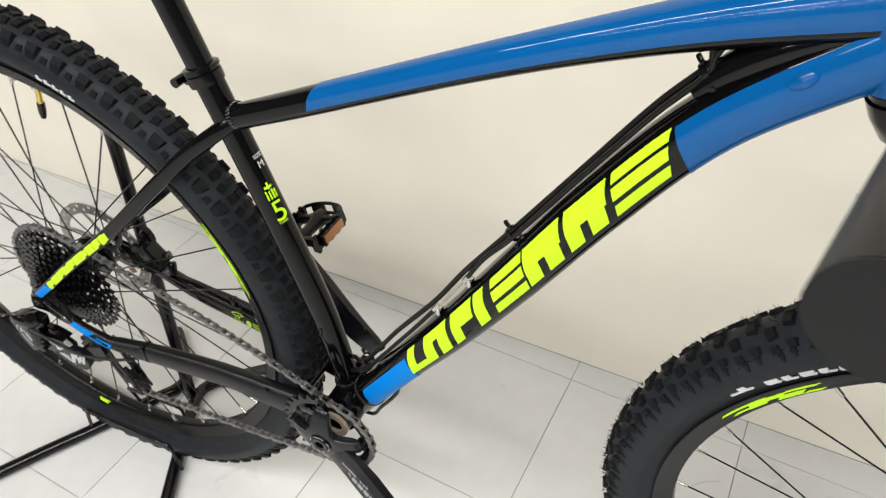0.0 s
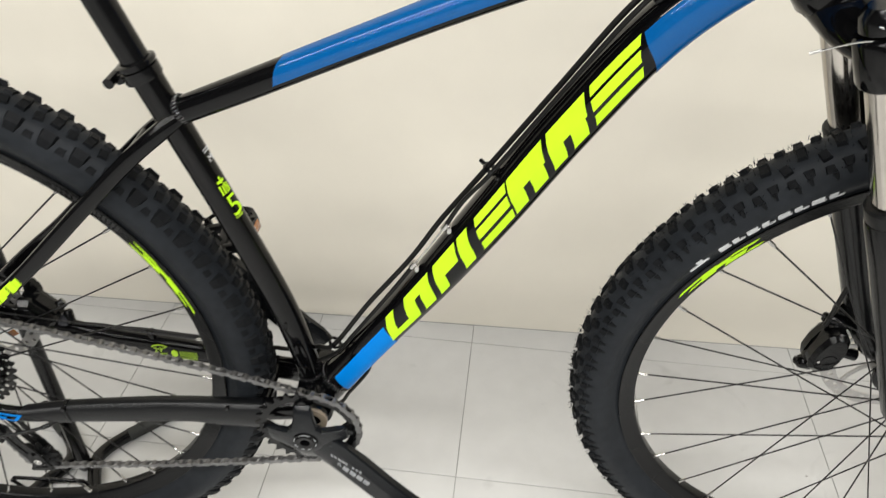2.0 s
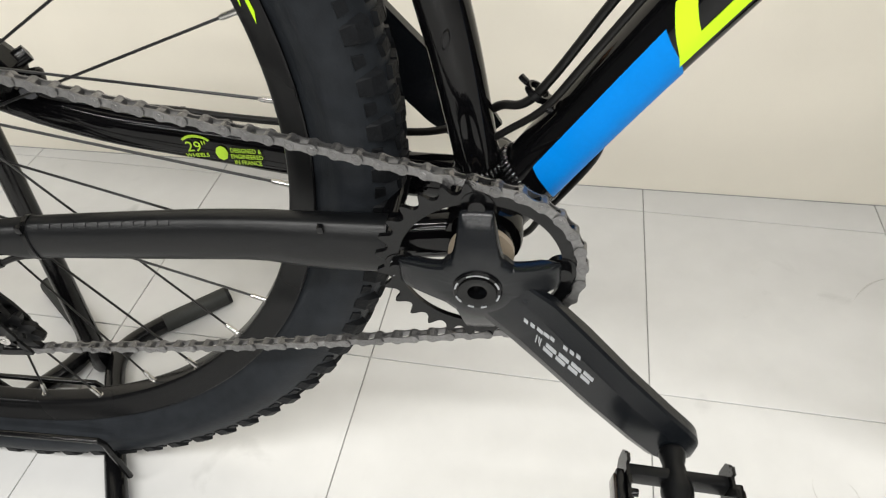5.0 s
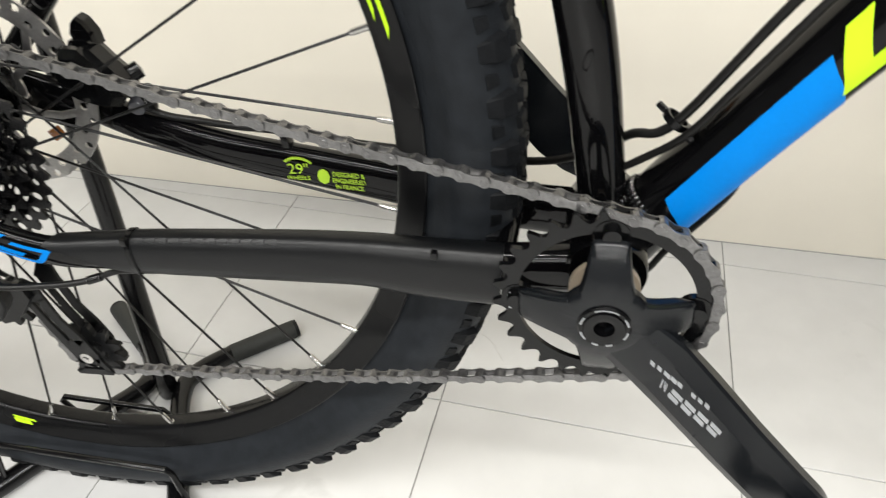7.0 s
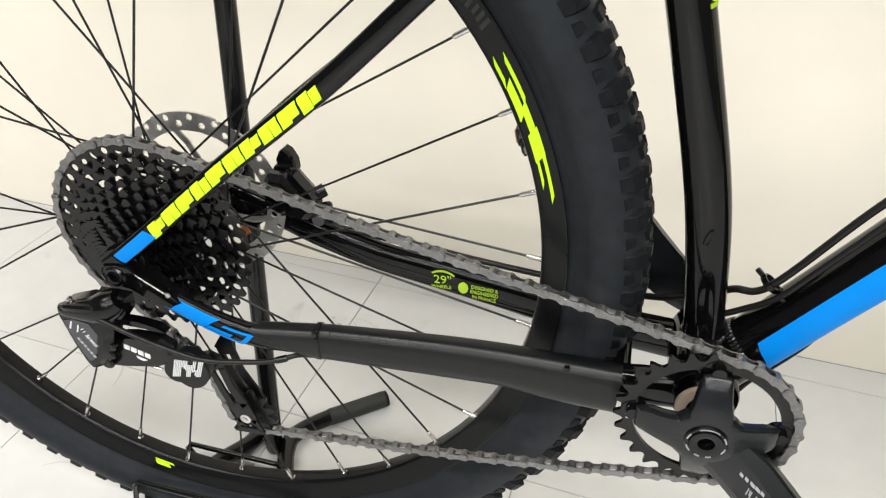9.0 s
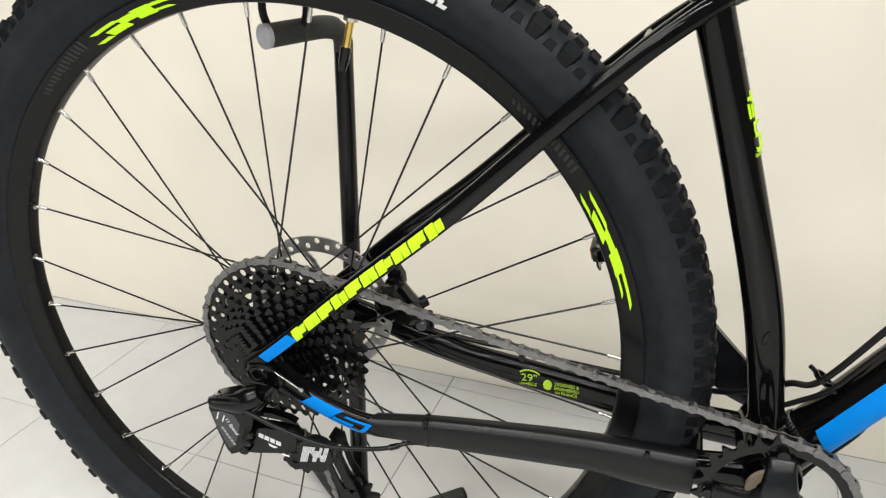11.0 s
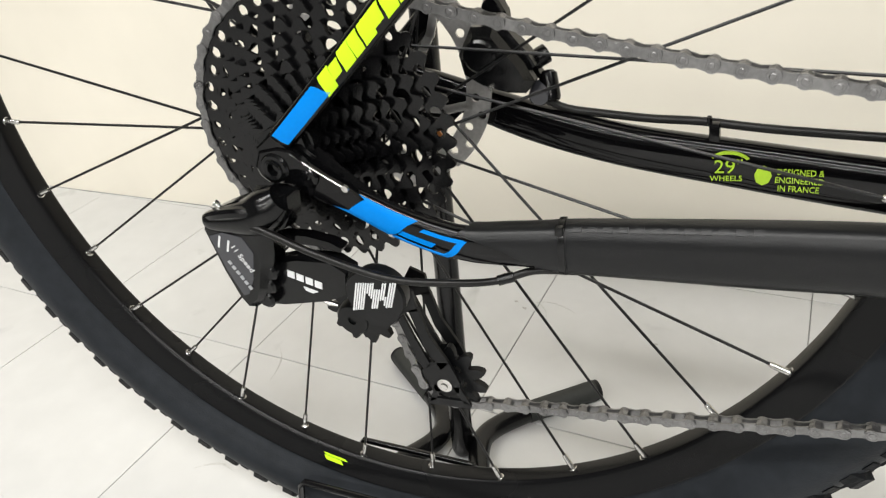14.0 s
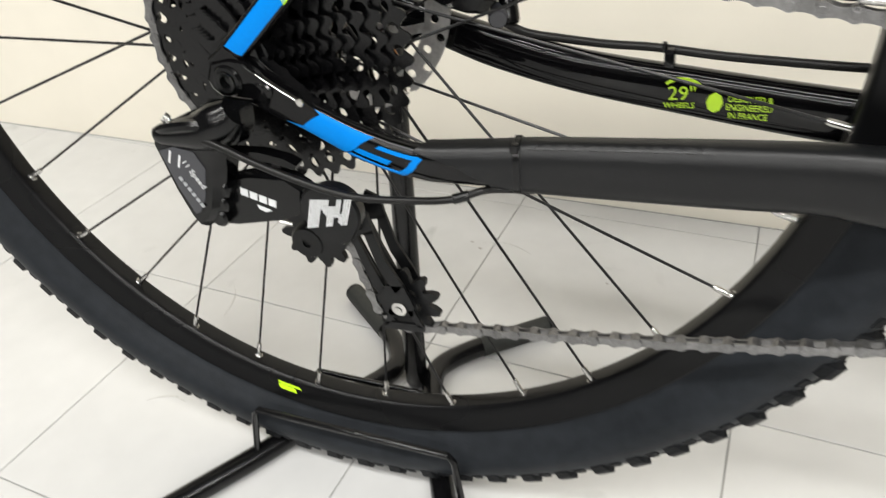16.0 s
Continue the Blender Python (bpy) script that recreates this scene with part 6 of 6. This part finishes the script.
# ---- stem, handlebar and grips ----
stem_a = HEAD - STEER * 0.170
bar_c = stem_a + AHEAD * 0.070 + Vector((0, 0, 0.004))
g = Geo().rod([stem_a, stem_a.lerp(bar_c, 0.5), bar_c], [0.020, 0.017, 0.019], 20)
part("stem", g, SATIN_BLACK, bike, "black alloy stem")
END = Vector((0.7850, -0.3150, 1.0050))
bar_rows = [(END.x + 0.001, END.y + 0.004, END.z), (END.x + 0.030, END.y + 0.120, END.z + 0.002), (bar_c.x - 0.008, -0.110, bar_c.z - 0.030), (bar_c.x, -0.035, bar_c.z), (bar_c.x, 0.035, bar_c.z), (bar_c.x - 0.008, 0.110, bar_c.z - 0.030), (END.x + 0.030, -END.y - 0.120, END.z + 0.002), (END.x + 0.001, -END.y - 0.004, END.z)]
part("handlebar", Geo().rod(spline(bar_rows, 6), 0.0111, 18), SATIN_BLACK, bike, "black flat handlebar")
for sgn in (1, -1):
    pts = [(END.x, END.y * sgn, END.z), (END.x + 0.0010, (END.y + 0.004) * sgn, END.z), (END.x + 0.015, (END.y + 0.060) * sgn, END.z), (END.x + 0.030, (END.y + 0.120) * sgn, END.z + 0.002)]
    grip = part("handlebar_grip", Geo().rod(spline(pts, 5), 0.0146, 24), MATT_BLACK, bike, "black rubber handlebar grip")
    a, b = Vector(pts[0]), Vector(pts[1])
    part("end_plug", Geo().rod([a + (a - b) * 0.25, a], [0.0125, 0.0140], 24), GRIP_END, grip, "grey grip end plug")

# ---- the display stand ----
stand = tagged(new("bicycle_stand"), "black tubular steel display stand holding the rear wheel", "stand")
stand.location = (0.003, 0.096, 0)
SH = Matrix.Translation((-0.003, -0.096, 0))


def stand_part(name, g, mat, label=""):
    return part(name, g, mat, stand, label, at=SH)


FOOT = Vector((0.0080, 0.0920, 0.0))
TOP = Vector((0.0160, 0.1220, 0.622))
post_g = Geo().rod([FOOT + Vector((0, 0, 0.0005)), FOOT + Vector((0, 0, 0.003)), FOOT + Vector((0, 0, 0.008)), FOOT.lerp(TOP, 0.3), FOOT.lerp(TOP, 0.6), TOP], [0.0060, 0.0090, 0.0104, 0.0102, 0.0096, 0.0091], 20)
stand_part("upright", post_g, STAND, "black upright tube")
bend = [TOP, TOP + Vector((0.0002, -0.0005, 0.010)), TOP + Vector((-0.002, -0.006, 0.020)), TOP + Vector((-0.009, -0.020, 0.0245)), TOP + Vector((-0.022, -0.046, 0.0245)), TOP + Vector((-0.0365, -0.0765, 0.0240))]
stand_part("arm", Geo().rod(spline(bend, 6), [0.0092] * 14 + [0.0105] * 17, 20), FOAM, "grey-green foam covered arm")
e = bend[-1]
stand_part("arm_cap", Geo().rod([e + Vector((0.0008, 0.0016, 0)), e + Vector((-0.0012, -0.0024, 0))], 0.0108, 20), GRIP_END, "grey end cap")
ringc = TOP + Vector((-0.0270, -0.0560, 0.046))
loop_pts = [(ringc.x + 0.015 * math.cos(a), ringc.y + 0.012 * math.cos(a), ringc.z + 0.026 * math.sin(a)) for a in np.linspace(0, 2 * math.pi, 25)]
stand_part("rubber_loop", Geo().rod(loop_pts, 0.0036, 10), MATT_BLACK, "black rubber retaining loop")
# two bent floor tubes that touch at the upright
left_leg = [(-0.1790, -0.1800, 0.0105), (-0.1330, -0.1030, 0.0105), (-0.0820, -0.0220, 0.0105), (-0.0440, 0.0490, 0.0105), (-0.0200, 0.0880, 0.0105), (-0.0205, 0.1150, 0.0105), (-0.0480, 0.1480, 0.0105), (-0.1080, 0.1970, 0.0105)]
right_leg = [(0.1600, -0.1800, 0.0105), (0.1180, -0.1030, 0.0105), (0.0760, -0.0220, 0.0105), (0.0420, 0.0490, 0.0105), (0.0265, 0.0880, 0.0105), (0.0275, 0.1150, 0.0105), (0.0560, 0.1500, 0.0105), (0.1120, 0.1980, 0.0105)]
for pts in (left_leg, right_leg):
    stand_part("floor_leg", Geo().rod(spline(pts, 6), 0.0100, 16), STAND, "bent black floor tube")
    p, q = Vector(pts[-1]), Vector(pts[-2])
    stand_part("leg_sleeve", Geo().rod([q, q.lerp(p, 0.5), p], 0.0106, 16), FOAM, "dark foam sleeve")
    stand_part("leg_cap", Geo().rod([p, p + (p - q).normalized() * 0.004], 0.0102, 16), MATT_BLACK)
# wire cradle for the tyre
for y, z1, x0, x1 in ((-0.0380, 0.0750, -0.077, 0.094), (0.0380, 0.0500, -0.067, 0.045)):
    lx, rx = (-0.090, 0.100) if y < 0 else (-0.052, 0.046)
    pts = [(lx, y, 0.0150), (x0 - 0.002, y, z1 - 0.006), (x0 + 0.003, y, z1), (x1 - 0.003, y, z1), (x1 + 0.001, y, z1 - 0.006), (rx, y, 0.0150)]
    stand_part("cradle_wire", Geo().rod(pts, 0.0028, 10), STAND, "thin bent steel cradle bar")

# ---- floor tiles ----
TX, TY, GAP = 0.2985, 0.2917, 0.0013
X0 = 0.0215
Y0 = -0.0470
UNDER = 0.10  # the last row runs on under the wall
GRID = Matrix.Translation((0.61, 0, 0)) @ pose(0, 0, 0, 0, 0, -1.7) @ Matrix.Translation((-0.61, 0, 0))


def tile_mesh(w, d, name="tile"):
    g = Geo().box((w - GAP, d - GAP, 0.0060), None, 0)
    b, t = 0.0003, 0.003
    x, y = (w - GAP) / 2, (d - GAP) / 2
    g = Geo().add([(-x, -y, -t), (x, -y, -t), (x, y, -t), (-x, y, -t), (-x, -y, t - b), (x, -y, t - b), (x, y, t - b), (-x, y, t - b), (-x + b, -y + b, t), (x - b, -y + b, t), (x - b, y - b, t), (-x + b, y - b, t)],
                  [(0, 3, 2, 1), (0, 1, 5, 4), (1, 2, 6, 5), (2, 3, 7, 6), (3, 0, 4, 7), (4, 5, 9, 8), (5, 6, 10, 9), (6, 7, 11, 10), (7, 4, 8, 11), (8, 9, 10, 11)])
    return g.mesh(name, TILE, 0)


DIRT = material("trodden_dirt", (0.36, 0.35, 0.33), 0.7, vary=0.4, grain=300)
FAINT = material("faint_heel_scuff", (0.50, 0.495, 0.48), 0.5, vary=0.25, grain=250)
dirt_rnd = random.Random(8)
for x, y, r in ((-0.0023, 0.3319, 0.0040), (-0.0160, 0.3434, 0.0028), (0.1590, 0.2989, 0.0026), (1.1555, 0.1440, 0.0030), (0.7700, 0.0050, 0.0022), (0.6100, -0.1400, 0.0020)):
    spot = ROOM.inverted() @ Vector((x, y, 0.0))
    rim_pts = [(spot.x + r * dirt_rnd.uniform(0.5, 1.3) * math.cos(a), spot.y + r * dirt_rnd.uniform(0.3, 0.8) * math.sin(a)) for a in np.linspace(0, 2 * math.pi, 12)[:-1]]
    g = Geo().add([(px, py, h) for h in (-0.0003, 0.0003) for px, py in rim_pts], [tuple(range(11))[::-1], tuple(range(11, 22))] + [(k, (k + 1) % 11, (k + 1) % 11 + 11, k + 11) for k in range(11)])
    part("dirt_mark", g, DIRT, floor, smooth=0)


def scuff(x, y, radius, a0, a1, width, mat):
    """A thin broken arc left by a shoe."""
    c = ROOM.inverted() @ Vector((x, y, 0.0))
    n = max(6, int(abs(a1 - a0) / 9))
    v, f = [], []
    for i in range(n + 1):
        a, u = radians(a0 + (a1 - a0) * i / n), i / n
        rr, w = radius * dirt_rnd.uniform(0.99, 1.012), width * math.sin(math.pi * min(max(u, 0.04), 0.96)) * dirt_rnd.uniform(0.4, 1.2)
        for q, h in ((rr - w, 0.00025), (rr + w, 0.00025), (rr + w, -0.0003), (rr - w, -0.0003)):
            v.append((c.x + q * math.cos(a) * 0.7, c.y + q * math.sin(a), h))
    for i in range(n):
        f += [(4 * i + k, 4 * i + (k + 1) % 4, 4 * i + 4 + (k + 1) % 4, 4 * i + 4 + k) for k in range(4)]
    f += [(0, 1, 2, 3), (4 * n + 3, 4 * n + 2, 4 * n + 1, 4 * n)]
    part("scuff_mark", Geo().add(v, f), mat, floor, smooth=0)


for row in ((0.748, 0.016, 0.022, 150, 320, 0.0010, FAINT), (0.760, 0.010, 0.016, -60, 70, 0.0009, FAINT), (0.752, -0.070, 0.024, 130, 260, 0.0009, FAINT), (0.757, -0.074, 0.021, 190, 400, 0.0011, DIRT), (0.811, 0.031, 0.012, 0, 200, 0.0016, FAINT), (-0.004, 0.300, 0.050, 20, 75, 0.0012, FAINT), (0.020, 0.240, 0.110, 60, 110, 0.0014, FAINT), (0.560, -0.020, 0.090, 200, 250, 0.0011, FAINT), (0.900, 0.180, 0.120, 100, 140, 0.0012, FAINT), (0.300, 0.150, 0.090, 30, 70, 0.0010, FAINT), (-0.220, -0.050, 0.060, 70, 130, 0.0012, FAINT), (-0.300, 0.120, 0.080, 10, 60, 0.0012, FAINT)):
    scuff(*row)
FULL, STRIP = tile_mesh(TX, TY), tile_mesh(TX, UNDER - Y0)
for i in range(-9, 13):
    x = X0 + TX * (i + 0.5)
    part("tile", STRIP, None, floor, at=GRID @ pose(x, (Y0 + UNDER) / 2, -0.0030))
    for j in range(0, 12):
        part("tile", FULL, None, floor, at=GRID @ pose(x, Y0 - TY * (j + 0.5), -0.0030 + random.uniform(-0.0001, 0.0001)))
# the far rest of the floor
g = Geo()
for i in range(-10, 14):
    for j in range(-1, 31):
        if j >= 12 or not -9 <= i < 13:
            y = (Y0 + UNDER) / 2 if j < 0 else Y0 - TY * (j + 0.5)
            g.box((TX - GAP, (UNDER - Y0 if j < 0 else TY) - GAP, 0.0060), pose(X0 + TX * (i + 0.5), y, -0.0030), 0)
tagged(part("far_tiles", g, TILE, floor, "grey-white square tiles", smooth=0, at=GRID), kind="stuff")
